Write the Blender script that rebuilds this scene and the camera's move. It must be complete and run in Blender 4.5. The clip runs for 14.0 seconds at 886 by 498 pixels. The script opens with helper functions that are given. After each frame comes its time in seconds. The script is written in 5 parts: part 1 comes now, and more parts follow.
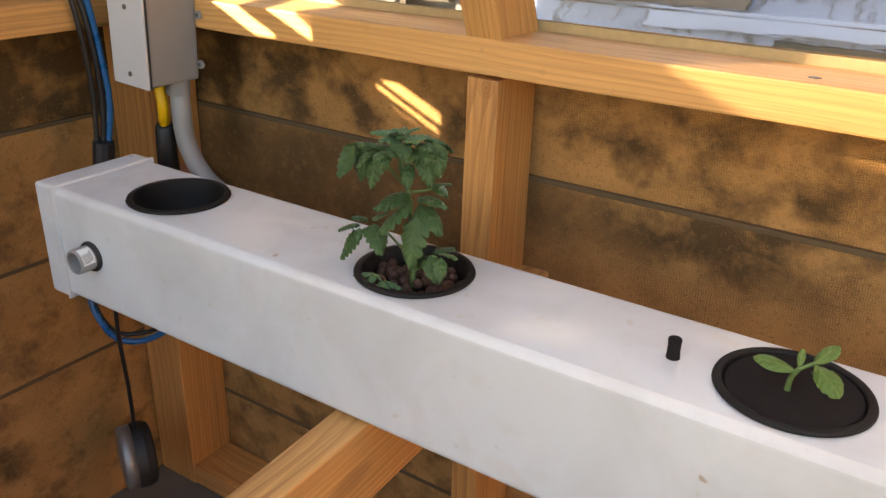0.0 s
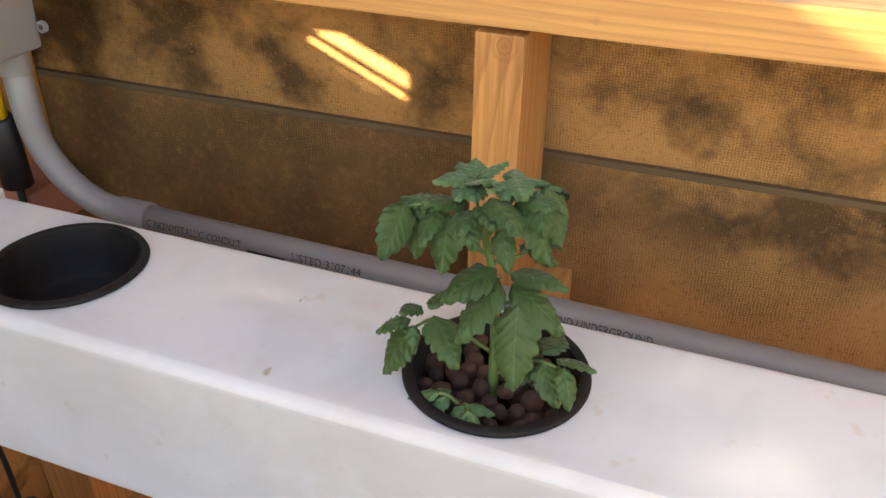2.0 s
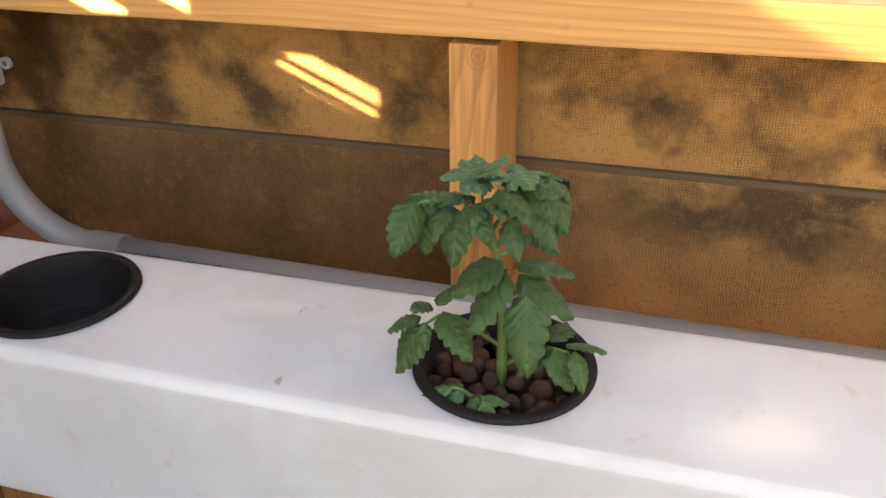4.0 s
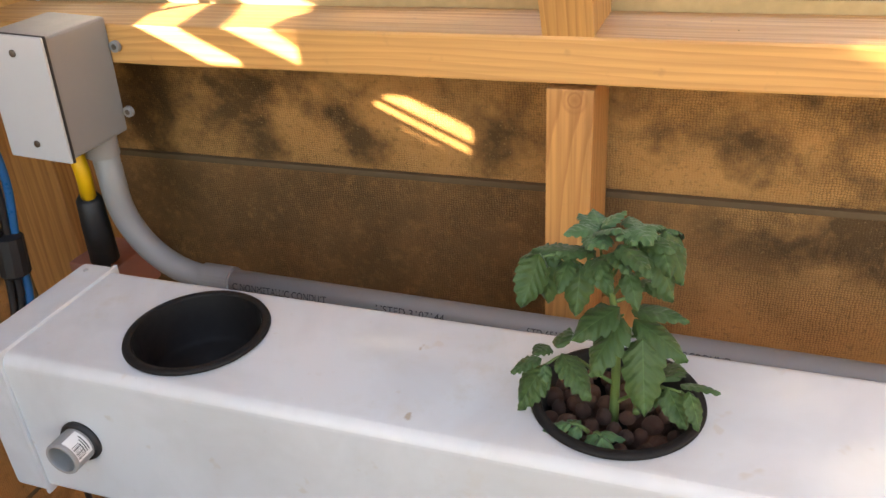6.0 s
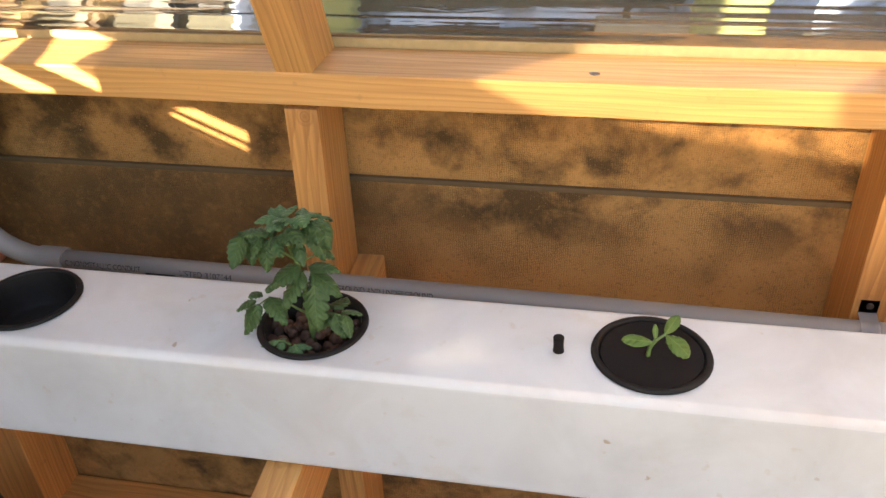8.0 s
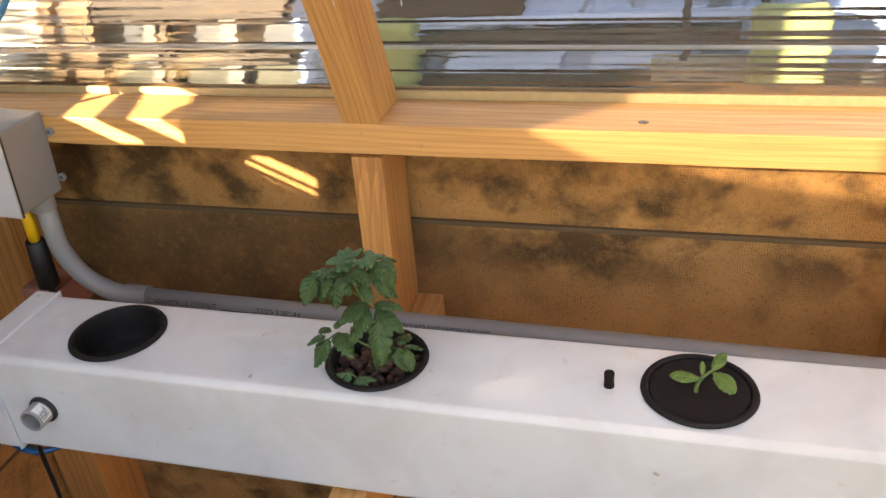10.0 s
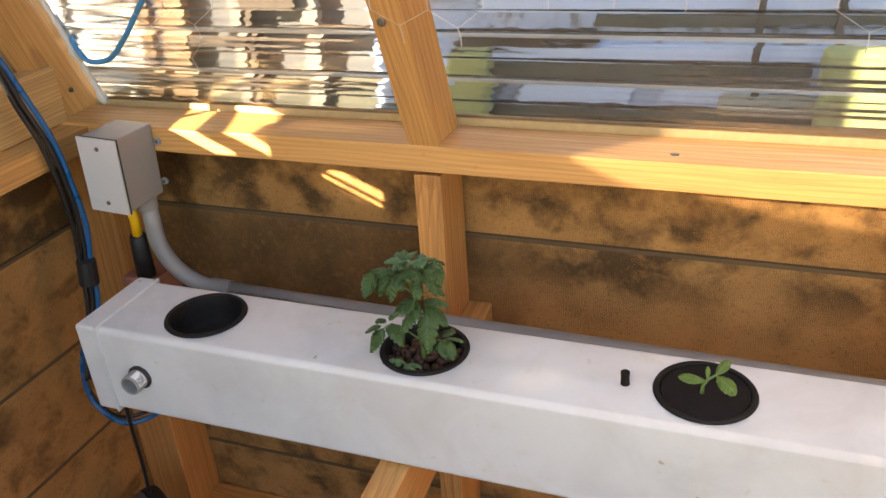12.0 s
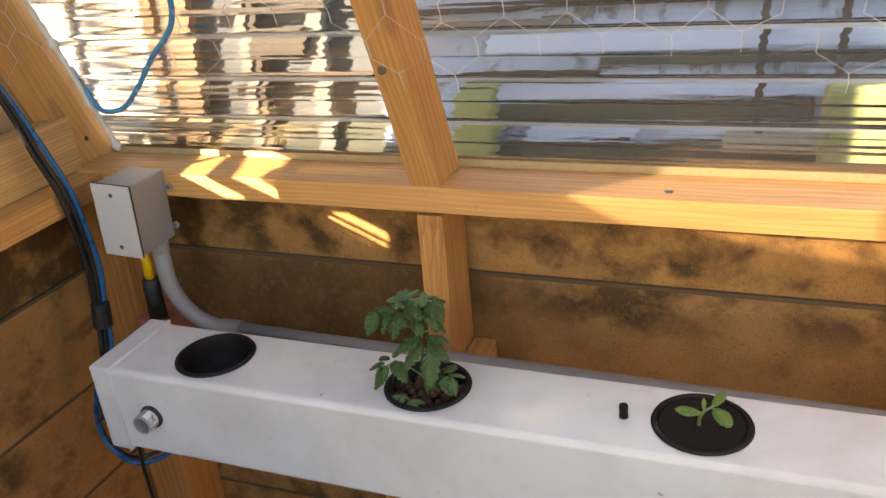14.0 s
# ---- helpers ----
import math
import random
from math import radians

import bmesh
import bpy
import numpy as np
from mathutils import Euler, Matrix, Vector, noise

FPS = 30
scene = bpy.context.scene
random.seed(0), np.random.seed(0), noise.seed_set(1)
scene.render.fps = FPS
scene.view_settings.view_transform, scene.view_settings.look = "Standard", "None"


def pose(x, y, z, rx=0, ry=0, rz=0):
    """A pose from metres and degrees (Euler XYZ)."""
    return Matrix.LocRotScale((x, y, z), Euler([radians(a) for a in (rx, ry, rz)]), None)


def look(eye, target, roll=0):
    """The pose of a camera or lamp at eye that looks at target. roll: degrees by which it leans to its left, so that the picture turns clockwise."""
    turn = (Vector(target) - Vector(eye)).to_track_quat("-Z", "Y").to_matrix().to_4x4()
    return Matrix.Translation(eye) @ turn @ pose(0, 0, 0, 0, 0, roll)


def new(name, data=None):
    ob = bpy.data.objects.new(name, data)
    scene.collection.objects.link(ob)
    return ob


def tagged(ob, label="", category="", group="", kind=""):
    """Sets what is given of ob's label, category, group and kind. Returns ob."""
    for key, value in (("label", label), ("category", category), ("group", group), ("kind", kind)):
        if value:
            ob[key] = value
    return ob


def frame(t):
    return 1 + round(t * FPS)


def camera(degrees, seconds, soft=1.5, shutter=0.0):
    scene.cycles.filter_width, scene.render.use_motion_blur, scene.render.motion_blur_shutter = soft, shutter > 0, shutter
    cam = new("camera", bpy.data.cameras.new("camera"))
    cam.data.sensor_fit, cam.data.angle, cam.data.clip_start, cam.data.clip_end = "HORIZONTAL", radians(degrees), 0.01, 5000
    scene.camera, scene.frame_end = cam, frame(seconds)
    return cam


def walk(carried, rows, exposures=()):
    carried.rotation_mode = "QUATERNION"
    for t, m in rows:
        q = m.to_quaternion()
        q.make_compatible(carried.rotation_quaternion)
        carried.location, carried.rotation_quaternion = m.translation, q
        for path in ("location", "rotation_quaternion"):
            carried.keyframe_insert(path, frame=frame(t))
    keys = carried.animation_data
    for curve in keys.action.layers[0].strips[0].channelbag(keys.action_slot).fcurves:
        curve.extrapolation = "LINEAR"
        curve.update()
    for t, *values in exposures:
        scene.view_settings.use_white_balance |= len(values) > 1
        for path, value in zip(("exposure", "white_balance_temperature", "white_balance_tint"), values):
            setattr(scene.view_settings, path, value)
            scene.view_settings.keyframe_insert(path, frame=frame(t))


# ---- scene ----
cam = camera(57.0, 14.0)
PATH = [
    (0, (0.0, 0.16, 1.254), (-0.985, 1.698, 0.438), 1.7),
    (0.5, (-0.074, 0.21, 1.271), (-1.07, 1.737, 0.45), 2.0),
    (1, (-0.136, 0.281, 1.251), (-1.149, 1.743, 0.337), 2.0),
    (1.5, (-0.194, 0.322, 1.256), (-1.078, 1.76, 0.182), -1.7),
    (2, (-0.265, 0.34, 1.245), (-0.866, 1.935, 0.199), 0.5),
    (2.5, (-0.317, 0.339, 1.235), (-0.821, 1.983, 0.214), 0.8),
    (3, (-0.315, 0.337, 1.229), (-0.806, 2.002, 0.236), 0.1),
    (3.2, (-0.309, 0.332, 1.228), (-0.788, 2.003, 0.24), -0.0),
    (5.3, (-0.28, 0.299, 1.254), (-0.822, 1.95, 0.263), -3.6),
    (5.5, (-0.281, 0.298, 1.253), (-0.821, 1.946, 0.256), -4.1),
    (6, (-0.316, 0.283, 1.276), (-0.938, 1.92, 0.31), -3.9),
    (6.5, (-0.335, 0.222, 1.311), (-1.133, 1.796, 0.371), -4.2),
    (7, (-0.232, 0.178, 1.358), (-0.87, 1.816, 0.405), -1.8),
    (7.5, (-0.143, 0.144, 1.403), (-0.544, 1.791, 0.342), -2.3),
    (7.7, (-0.119, 0.126, 1.411), (-0.456, 1.774, 0.33), -2.2),
    (10, (-0.103, 0.064, 1.446), (-0.591, 1.734, 0.46), -4.6),
    (10.5, (-0.079, 0.044, 1.453), (-0.612, 1.7, 0.468), -4.1),
    (11, (-0.037, 0.008, 1.471), (-0.631, 1.652, 0.5), -4.1),
    (11.5, (-0.041, -0.016, 1.481), (-0.664, 1.632, 0.535), -4.4),
    (12, (-0.044, -0.039, 1.486), (-0.699, 1.611, 0.564), -4.1),
    (12.5, (-0.036, -0.046, 1.492), (-0.719, 1.618, 0.617), -3.9),
    (13, (-0.023, -0.05, 1.504), (-0.715, 1.633, 0.675), -4.8),
    (13.5, (-0.015, -0.057, 1.503), (-0.702, 1.622, 0.661), -5.1),
    (14, (-0.022, -0.057, 1.499), (-0.714, 1.622, 0.661), -5.3),
]
EXPOSURES = [(t, stops + 0.70, 8100, 16) for t, stops in ((0.0, 2.20), (0.5, 2.35), (1.0, 2.37), (2.0, 2.57), (3.0, 2.60), (5.5, 2.56), (6.5, 2.60), (7.5, 2.42), (10.0, 2.25), (12.0, 2.22), (14.0, 2.03))]
walk(cam, [(t, look(eye, target, roll)) for t, eye, target, roll in PATH], EXPOSURES)

# ---- world, sun, exposure ----
SUN_WAY = Vector((0.8, 1.0, -0.48)).normalized()      # the way the sunlight travels
world = bpy.data.worlds.new("sky")
scene.world = world
world.use_nodes = True
wn = world.node_tree.nodes
sky = wn.new("ShaderNodeTexSky")
sky.sky_type, sky.sun_disc = "NISHITA", False
sky.sun_elevation = math.asin(-SUN_WAY.z)
sky.sun_rotation = math.atan2(-SUN_WAY.x, -SUN_WAY.y)
world.node_tree.links.new(sky.outputs[0], wn["Background"].inputs[0])
wn["Background"].inputs[1].default_value = 0.094
sun = new("sun", bpy.data.lights.new("sun", "SUN"))
sun.data.energy, sun.data.angle, sun.data.color = 5.0, radians(0.5), (1.0, 0.92, 0.79)
sun.matrix_basis = look((0, 0, 5), Vector((0, 0, 5)) + SUN_WAY)


# ---- node helpers ----
class Mat:
    """A small builder of node materials."""

    def __init__(self, name, rough=0.6, metal=0.0, spec=0.5):
        self.m = bpy.data.materials.new(name)
        self.m.use_nodes = True
        self.t = self.m.node_tree
        self.b = self.t.nodes["Principled BSDF"]
        self.b.inputs["Roughness"].default_value = rough
        self.b.inputs["Metallic"].default_value = metal
        self.b.inputs["Specular IOR Level"].default_value = spec
        self.co = self.t.nodes.new("ShaderNodeTexCoord").outputs["Object"]
        self.rnd = None

    def link(self, a, b):
        if hasattr(a, "links"):
            self.t.links.new(a, b)
        else:
            b.default_value = a

    def node(self, kind, out=0, props=None, **ins):
        n = self.t.nodes.new(kind)
        for k, v in (props or {}).items():
            setattr(n, k, v)
        for k, v in ins.items():
            key = int(k[1:]) if k[0] == "i" and k[1:].isdigit() else k.replace("_", " ")
            self.link(v, n.inputs[key])
        return n.outputs[out]

    def random(self):
        return self.node("ShaderNodeObjectInfo", 5)

    def mapped(self, scale, shift=None):
        v = self.co
        if shift is not None:
            v = self.node("ShaderNodeVectorMath", i0=v, i1=shift)
        return self.node("ShaderNodeMapping", i0=v, Scale=scale)

    def noise(self, vec, scale, detail=3.0, rough=0.55, dist=0.0):
        return self.node("ShaderNodeTexNoise", i0=vec, Scale=scale, Detail=detail, Roughness=rough, Distortion=dist)

    def ramp(self, fac, stops):
        n = self.t.nodes.new("ShaderNodeValToRGB")
        e = n.color_ramp.elements
        while len(e) < len(stops):
            e.new(0.5)
        for el, (p, c) in zip(e, stops):
            el.position = p
            el.color = (c, c, c, 1) if not isinstance(c, tuple) else (*c, 1)
        self.link(fac, n.inputs[0])
        return n.outputs[0]

    def math(self, op, a, b=0.0):
        return self.node("ShaderNodeMath", props={"operation": op}, i0=a, i1=b)

    def mix(self, fac, a, b, mode="MIX"):
        n = self.t.nodes.new("ShaderNodeMix")
        n.data_type, n.blend_type = "RGBA", mode
        for v, i in ((fac, 0), (a, 6), (b, 7)):
            if isinstance(v, tuple):
                v = (*v, 1)
            self.link(v, n.inputs[i])
        return n.outputs[2]

    def colour(self, c):
        self.link((*c, 1) if isinstance(c, tuple) else c, self.b.inputs["Base Color"])
        return self

    def rough(self, r):
        self.link(r, self.b.inputs["Roughness"])
        return self

    def bump(self, h, strength=0.3, distance=0.001):
        self.link(self.node("ShaderNodeBump", Strength=strength, Distance=distance, Height=h), self.b.inputs["Normal"])
        return self


def wood(name, light, dark, knots=0.35, rings=48.0, eye=None):
    """Softwood, its grain along local x."""
    w = Mat(name, 0.55)
    shift = w.node("ShaderNodeVectorMath", props={"operation": "SCALE"}, i0=(3.1, 0.7, 1.3), Scale=w.random())
    v = w.mapped((0.35, 1, 1), shift)
    warp = w.noise(v, 7.0, 2.0)
    v2 = w.node("ShaderNodeVectorMath", props={"operation": "MULTIPLY_ADD"}, i0=w.node("ShaderNodeTexNoise", 1, i0=v, Scale=5.0), i1=(0.0, 0.045, 0.045), i2=w.mapped((0.10, 1, 1), shift))
    band = w.node("ShaderNodeTexWave", props={"wave_type": "RINGS", "rings_direction": "X", "wave_profile": "SAW"}, i0=v2, Scale=rings, Distortion=3.4, Detail=3.0, **{"Detail Scale": 1.2})
    grain = w.noise(w.mapped((6, 240, 240)), 1.0, 3.0)
    broad = w.noise(w.mapped((2, 9, 9), shift), 1.0, 2.0)
    c = w.mix(w.ramp(band, [(0.0, 0.0), (0.55, 0.25), (0.92, 1.0), (1.0, 0.3)]), light, dark)
    c = w.mix(w.ramp(grain, [(0.38, 0.0), (0.7, 0.6)]), c, tuple(x * 0.62 for x in dark))
    c = w.mix(w.ramp(broad, [(0.3, 0.0), (0.75, 0.5)]), c, tuple(min(1, x * 1.25) for x in light))
    kn = w.node("ShaderNodeTexVoronoi", 0, i0=w.mapped((2.4, 7, 7), shift), Scale=1.6)
    k = w.ramp(kn, [(0.0, knots), (0.10, knots), (0.16, 0.0)])
    c = w.mix(k, c, (0.12, 0.05, 0.02))
    if eye:
        out = w.node("ShaderNodeVectorMath", 1, props={"operation": "DISTANCE"}, i0=w.mapped((1, 1.15, 0)), i1=(eye[0], eye[1] * 1.15, 0.0))
        out = w.math("ADD", out, w.math("MULTIPLY", w.math("SUBTRACT", warp, 0.5), 0.006))
        c = w.mix(w.ramp(w.math("MULTIPLY", out, 60.0), [(0.0, 0.75), (0.10, 0.55), (0.22, 0.35), (0.34, 0.15), (0.42, 0.65), (0.52, 0.1), (0.7, 0.35), (0.85, 0.0)]), c, (0.24, 0.085, 0.024))
    spot = w.noise(w.mapped((30, 30, 30), shift), 1.5, 3.0)
    c = w.mix(w.ramp(spot, [(0.66, 0.0), (0.8, 0.35)]), c, (0.14, 0.08, 0.04))
    w.colour(c).rough(w.ramp(grain, [(0.3, 0.45), (0.8, 0.7)]))
    w.bump(w.math("ADD", grain, w.math("MULTIPLY", band, 0.6)), 0.35, 0.0008)
    return w.m


M_WOOD = wood("fir_wood", (0.60, 0.315, 0.105), (0.43, 0.190, 0.056))
M_WOOD_SIDE = wood("fir_wood_brown", (0.53, 0.240, 0.072), (0.34, 0.130, 0.036))
M_WOOD_STUD = wood("knotty_fir_wood", (0.57, 0.275, 0.085), (0.38, 0.155, 0.044), eye=(0.399, 0.004))
M_WOOD_PALE = wood("fir_wood_pale", (0.62, 0.38, 0.16), (0.40, 0.20, 0.07), 0.2, 60)
M_WOOD_OUT = wood("weathered_fence_wood", (0.30, 0.195, 0.11), (0.19, 0.12, 0.07))


def siding_mat(name, damp=0.0, reach=None, lap_tone=0.0, dark_spots=(), middle=(0.0, 0.0)):
    """The woven back of pressed hardboard, stained dark in soft blotches. reach: the board's damp end starts at this
    local x; lap_tone: darkens it towards its upper edge, with more orange below; dark_spots: (x, z, size) of single
    stains and dark areas, middle: the board's middle.
    """
    s = Mat(name, 0.78, spec=0.2)
    x, y, z = (s.node("ShaderNodeSeparateXYZ", i, i0=s.co) for i in range(3))
    wob = s.noise(s.co, 130.0, 3.0)
    fx = s.math("SINE", s.math("ADD", s.math("MULTIPLY", s.math("ADD", x, y), 2 * math.pi / 0.0027), s.math("MULTIPLY", wob, 13.0)))
    fz = s.math("SINE", s.math("ADD", s.math("MULTIPLY", z, 2 * math.pi / 0.0024), s.math("MULTIPLY", wob, 13.0)))
    weave = s.math("MULTIPLY", s.math("ADD", fx, 1.0), s.math("ADD", fz, 1.0))
    blot = s.noise(s.mapped((1, 1, 1.2), (0.37, 0.2, 0.0)), 15.0, 4.0, 0.55, 0.3)
    big = s.noise(s.co, 4.2, 2.0)
    speck = s.noise(s.co, 75.0, 4.0, 0.7)
    fine = s.noise(s.co, 420.0, 2.0)
    pores = s.noise(s.co, 210.0, 3.0, 0.7)
    mask = s.math("ADD", s.math("ADD", s.math("MULTIPLY", blot, 0.74), s.math("MULTIPLY", big, 0.30)), damp)
    mask = s.math("ADD", mask, s.math("MULTIPLY", s.math("SUBTRACT", speck, 0.5), 0.16))
    # darker towards the board's upper edge
    if lap_tone:
        mask = s.math("ADD", mask, s.math("MULTIPLY", s.ramp(s.math("ADD", s.math("ADD", z, 0.5), s.math("MULTIPLY", s.math("SUBTRACT", blot, 0.5), 0.12)), [(0.55, -0.06), (0.63, 0.10)]), lap_tone))
    if dark_spots:
        bent = s.node("ShaderNodeVectorMath", props={"operation": "MULTIPLY_ADD"}, i0=s.node("ShaderNodeTexNoise", 1, i0=s.co, Scale=22.0, Detail=4.0, Roughness=0.65), i1=(0.07, 0.0, 0.07), i2=s.co)
        for sx, sz, size in dark_spots:
            far = s.node("ShaderNodeVectorMath", 1, props={"operation": "DISTANCE"}, i0=bent, i1=(sx - middle[0] + 0.035, 0.0, sz - middle[1] + 0.035))
            mask = s.math("ADD", mask, s.math("MULTIPLY", s.ramp(s.math("DIVIDE", far, size * 2.3), [(0.0, 1.0), (0.3, 0.75), (1.0, 0.0)]), 0.14))
    worn = s.noise(s.co, 14.0, 2.0)
    c = s.mix(s.noise(s.co, 18.0, 3.0), (0.50, 0.262, 0.092), (0.375, 0.180, 0.057))
    c = s.mix(s.ramp(mask, [(0.48, 0.0), (0.57, 0.40), (0.68, 0.88)]), c, (0.052, 0.030, 0.013))
    if lap_tone:
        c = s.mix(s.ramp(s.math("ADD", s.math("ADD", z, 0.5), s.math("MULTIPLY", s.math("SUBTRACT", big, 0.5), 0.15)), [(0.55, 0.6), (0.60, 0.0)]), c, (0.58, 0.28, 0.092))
    if reach is not None:
        edge = s.math("ADD", s.math("SUBTRACT", reach, x), s.math("MULTIPLY", s.math("SUBTRACT", s.noise(s.co, 9.0, 4.0), 0.5), 0.30))
        soak = s.ramp(s.math("ADD", edge, 0.5), [(0.38, 0.0), (0.58, 0.86)])
        dark = s.mix(s.ramp(s.noise(s.co, 11.0, 4.0, 0.6), [(0.3, 0.0), (0.7, 1.0)]), (0.088, 0.049, 0.020), (0.245, 0.115, 0.040))
        dark = s.mix(s.ramp(speck, [(0.5, 0.0), (0.68, 0.5)]), dark, (0.36, 0.18, 0.064))
        c = s.mix(soak, c, dark)
    deep = s.math("MULTIPLY", s.ramp(weave, [(0.0, 1.0), (0.4, 0.0)]), s.ramp(worn, [(0.4, 0.25), (0.62, 1.0)]))
    c = s.mix(s.math("MULTIPLY", deep, 0.5), c, (0.06, 0.033, 0.014))
    c = s.mix(s.ramp(pores, [(0.55, 0.0), (0.7, 0.5)]), c, (0.10, 0.05, 0.018))
    c = s.mix(s.ramp(fine, [(0.62, 0.0), (0.78, 0.38)]), c, (0.54, 0.35, 0.16))
    s.colour(c).bump(s.math("ADD", s.math("MULTIPLY", weave, s.ramp(worn, [(0.35, 0.35), (0.6, 0.9)])), s.math("MULTIPLY", pores, 1.5)), 0.6, 0.0006)
    return s.m


M_SIDING = siding_mat("hardboard_back", 0.012)
# the last three spots darken the board's west end behind the outlet box
M_SIDING_UPPER = siding_mat("spotted_hardboard_back", -0.065, dark_spots=[(-0.381, 1.011, 0.026), (-0.294, 1.017, 0.028), (-0.193, 1.005, 0.036), (-0.294, 0.978, 0.016), (-0.174, 0.973, 0.024), (-0.079, 0.99, 0.028), (0.015, 0.98, 0.036), (0.13, 1.0, 0.04), (-0.69, 1.0, 0.022), (-0.68, 0.965, 0.02), (-0.776, 0.95, 0.018), (-0.791, 1.005, 0.018), (-0.52, 1.0, 0.045), (-0.95, 1.02, 0.06), (-0.87, 0.985, 0.085), (-0.80, 1.05, 0.045)], middle=(0.464, 1.017))
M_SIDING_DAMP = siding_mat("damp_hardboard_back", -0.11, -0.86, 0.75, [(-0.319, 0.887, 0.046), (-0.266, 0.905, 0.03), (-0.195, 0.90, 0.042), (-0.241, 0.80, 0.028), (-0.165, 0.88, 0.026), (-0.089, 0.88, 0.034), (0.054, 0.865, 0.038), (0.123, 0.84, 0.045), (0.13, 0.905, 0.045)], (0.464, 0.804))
M_SIDING_DARK = siding_mat("dark_hardboard_back", 0.16)
M_SIDING_LIGHT = siding_mat("worn_hardboard_back", -0.025)



def plain(name, col, rough=0.5, metal=0.0, vary=0.12, scale=40.0, bump=0.08, spec=0.5):
    p = Mat(name, rough, metal, spec)
    n = p.noise(p.co, scale, 4.0)
    big = p.noise(p.co, scale / 6, 2.0)
    c = p.mix(n, tuple(v * (1 - vary) for v in col), tuple(min(1, v * (1 + vary)) for v in col))
    c = p.mix(p.math("MULTIPLY", big, vary * 2), c, tuple(v * 0.6 for v in col))
    p.colour(c).rough(p.ramp(n, [(0.2, max(0.02, rough - 0.1)), (0.8, min(1, rough + 0.12))]))
    p.bump(n, bump, 0.0006)
    return p.m


def vinyl_mat():
    """White vinyl with faint grey smudges, scuffs and brown specks."""
    p = Mat("white_vinyl", 0.38, spec=0.45)
    sm = p.noise(p.co, 9.0, 4.0, 0.6, 0.6)
    c = p.mix(p.ramp(sm, [(0.42, 0.0), (0.70, 0.55)]), (0.535, 0.55, 0.562), (0.40, 0.40, 0.40))
    sp = p.noise(p.co, 60.0, 2.0)
    c = p.mix(p.ramp(sp, [(0.69, 0.0), (0.76, 0.35)]), c, (0.42, 0.34, 0.24))
    sp2 = p.noise(p.mapped((1, 1, 1), (3.3, 1.1, 0.2)), 24.0, 5.0, 0.75)
    c = p.mix(p.ramp(sp2, [(0.70, 0.0), (0.80, 0.4)]), c, (0.50, 0.47, 0.44))
    dots = p.node("ShaderNodeTexVoronoi", 0, i0=p.node("ShaderNodeVectorMath", props={"operation": "MULTIPLY_ADD"}, i0=p.node("ShaderNodeTexNoise", 1, i0=p.co, Scale=90.0), i1=(0.012, 0.012, 0.012), i2=p.co), Scale=17.0)
    c = p.mix(p.ramp(dots, [(0.035, 0.75), (0.06, 0.0)]), c, (0.30, 0.21, 0.12))
    grime = p.noise(p.mapped((1, 1, 1), (1.7, 0.4, 2.2)), 30.0, 5.0, 0.7)
    patch = p.noise(p.mapped((1, 1, 1), (0.9, 2.4, 0.2)), 6.0, 2.0)
    c = p.mix(p.math("MULTIPLY", p.ramp(grime, [(0.50, 0.0), (0.68, 0.55)]), p.ramp(patch, [(0.45, 0.0), (0.62, 1.0)])), c, (0.46, 0.43, 0.38))
    p.colour(c).rough(p.ramp(sm, [(0.3, 0.3), (0.7, 0.5)])).bump(p.noise(p.co, 25.0, 3.0), 0.08, 0.001)
    return p.m


# dusty tan, lightened to stand in for sun on the siding's lip
M_LIT_DUST = plain("sunlit_dusty_tan", (0.46, 0.33, 0.17), 0.9, spec=0.1, vary=0.25, scale=90, bump=0.4)
M_EDGE = plain("hardboard_edge", (0.135, 0.09, 0.05), 0.95, spec=0.05, vary=0.2, scale=60, bump=0.3)
M_VINYL = vinyl_mat()
M_CUP = plain("black_net_cup_plastic", (0.008, 0.007, 0.007), 0.65, vary=0.3, scale=120, spec=0.25)
M_RUBBER = plain("black_rubber", (0.014, 0.013, 0.013), 0.55, vary=0.3)
M_FOAM = plain("black_neoprene_foam", (0.012, 0.009, 0.009), 0.9, vary=0.4, scale=400, bump=0.4, spec=0.2)
M_PVC = plain("grey_pvc", (0.26, 0.255, 0.25), 0.45, vary=0.06)
M_PVC_PALE = plain("pale_grey_pvc", (0.25, 0.245, 0.24), 0.42, vary=0.06)
M_PLATE = plain("satin_grey_cover", (0.50, 0.50, 0.50), 0.35, vary=0.04, scale=20)
M_GASKET = plain("black_gasket", (0.02, 0.02, 0.02), 0.6)
M_STEEL = plain("galvanised_steel", (0.45, 0.45, 0.46), 0.5, 0.35)
M_SCREW = plain("dull_screw_steel", (0.16, 0.14, 0.12), 0.5, 1.0)
M_YELLOW = plain("yellow_cord", (0.75, 0.42, 0.01), 0.45, vary=0.08)
M_BLUE = plain("blue_air_hose", (0.005, 0.095, 0.25), 0.3, vary=0.15)
M_BLUE_ROPE = plain("pale_blue_hose", (0.05, 0.28, 0.55), 0.5, vary=0.15)
M_BLACK = plain("black_cable", (0.012, 0.012, 0.013), 0.4, vary=0.2)
M_TERRA = plain("terracotta", (0.42, 0.17, 0.11), 0.8, vary=0.2)
M_INK = plain("black_ink", (0.025, 0.025, 0.03), 0.6)
M_LABEL = plain("white_sticker", (0.72, 0.72, 0.71), 0.5, vary=0.03)
M_FOAM_WHITE = plain("white_sealing_foam", (0.75, 0.73, 0.68), 0.8, vary=0.08, scale=90, bump=0.5)
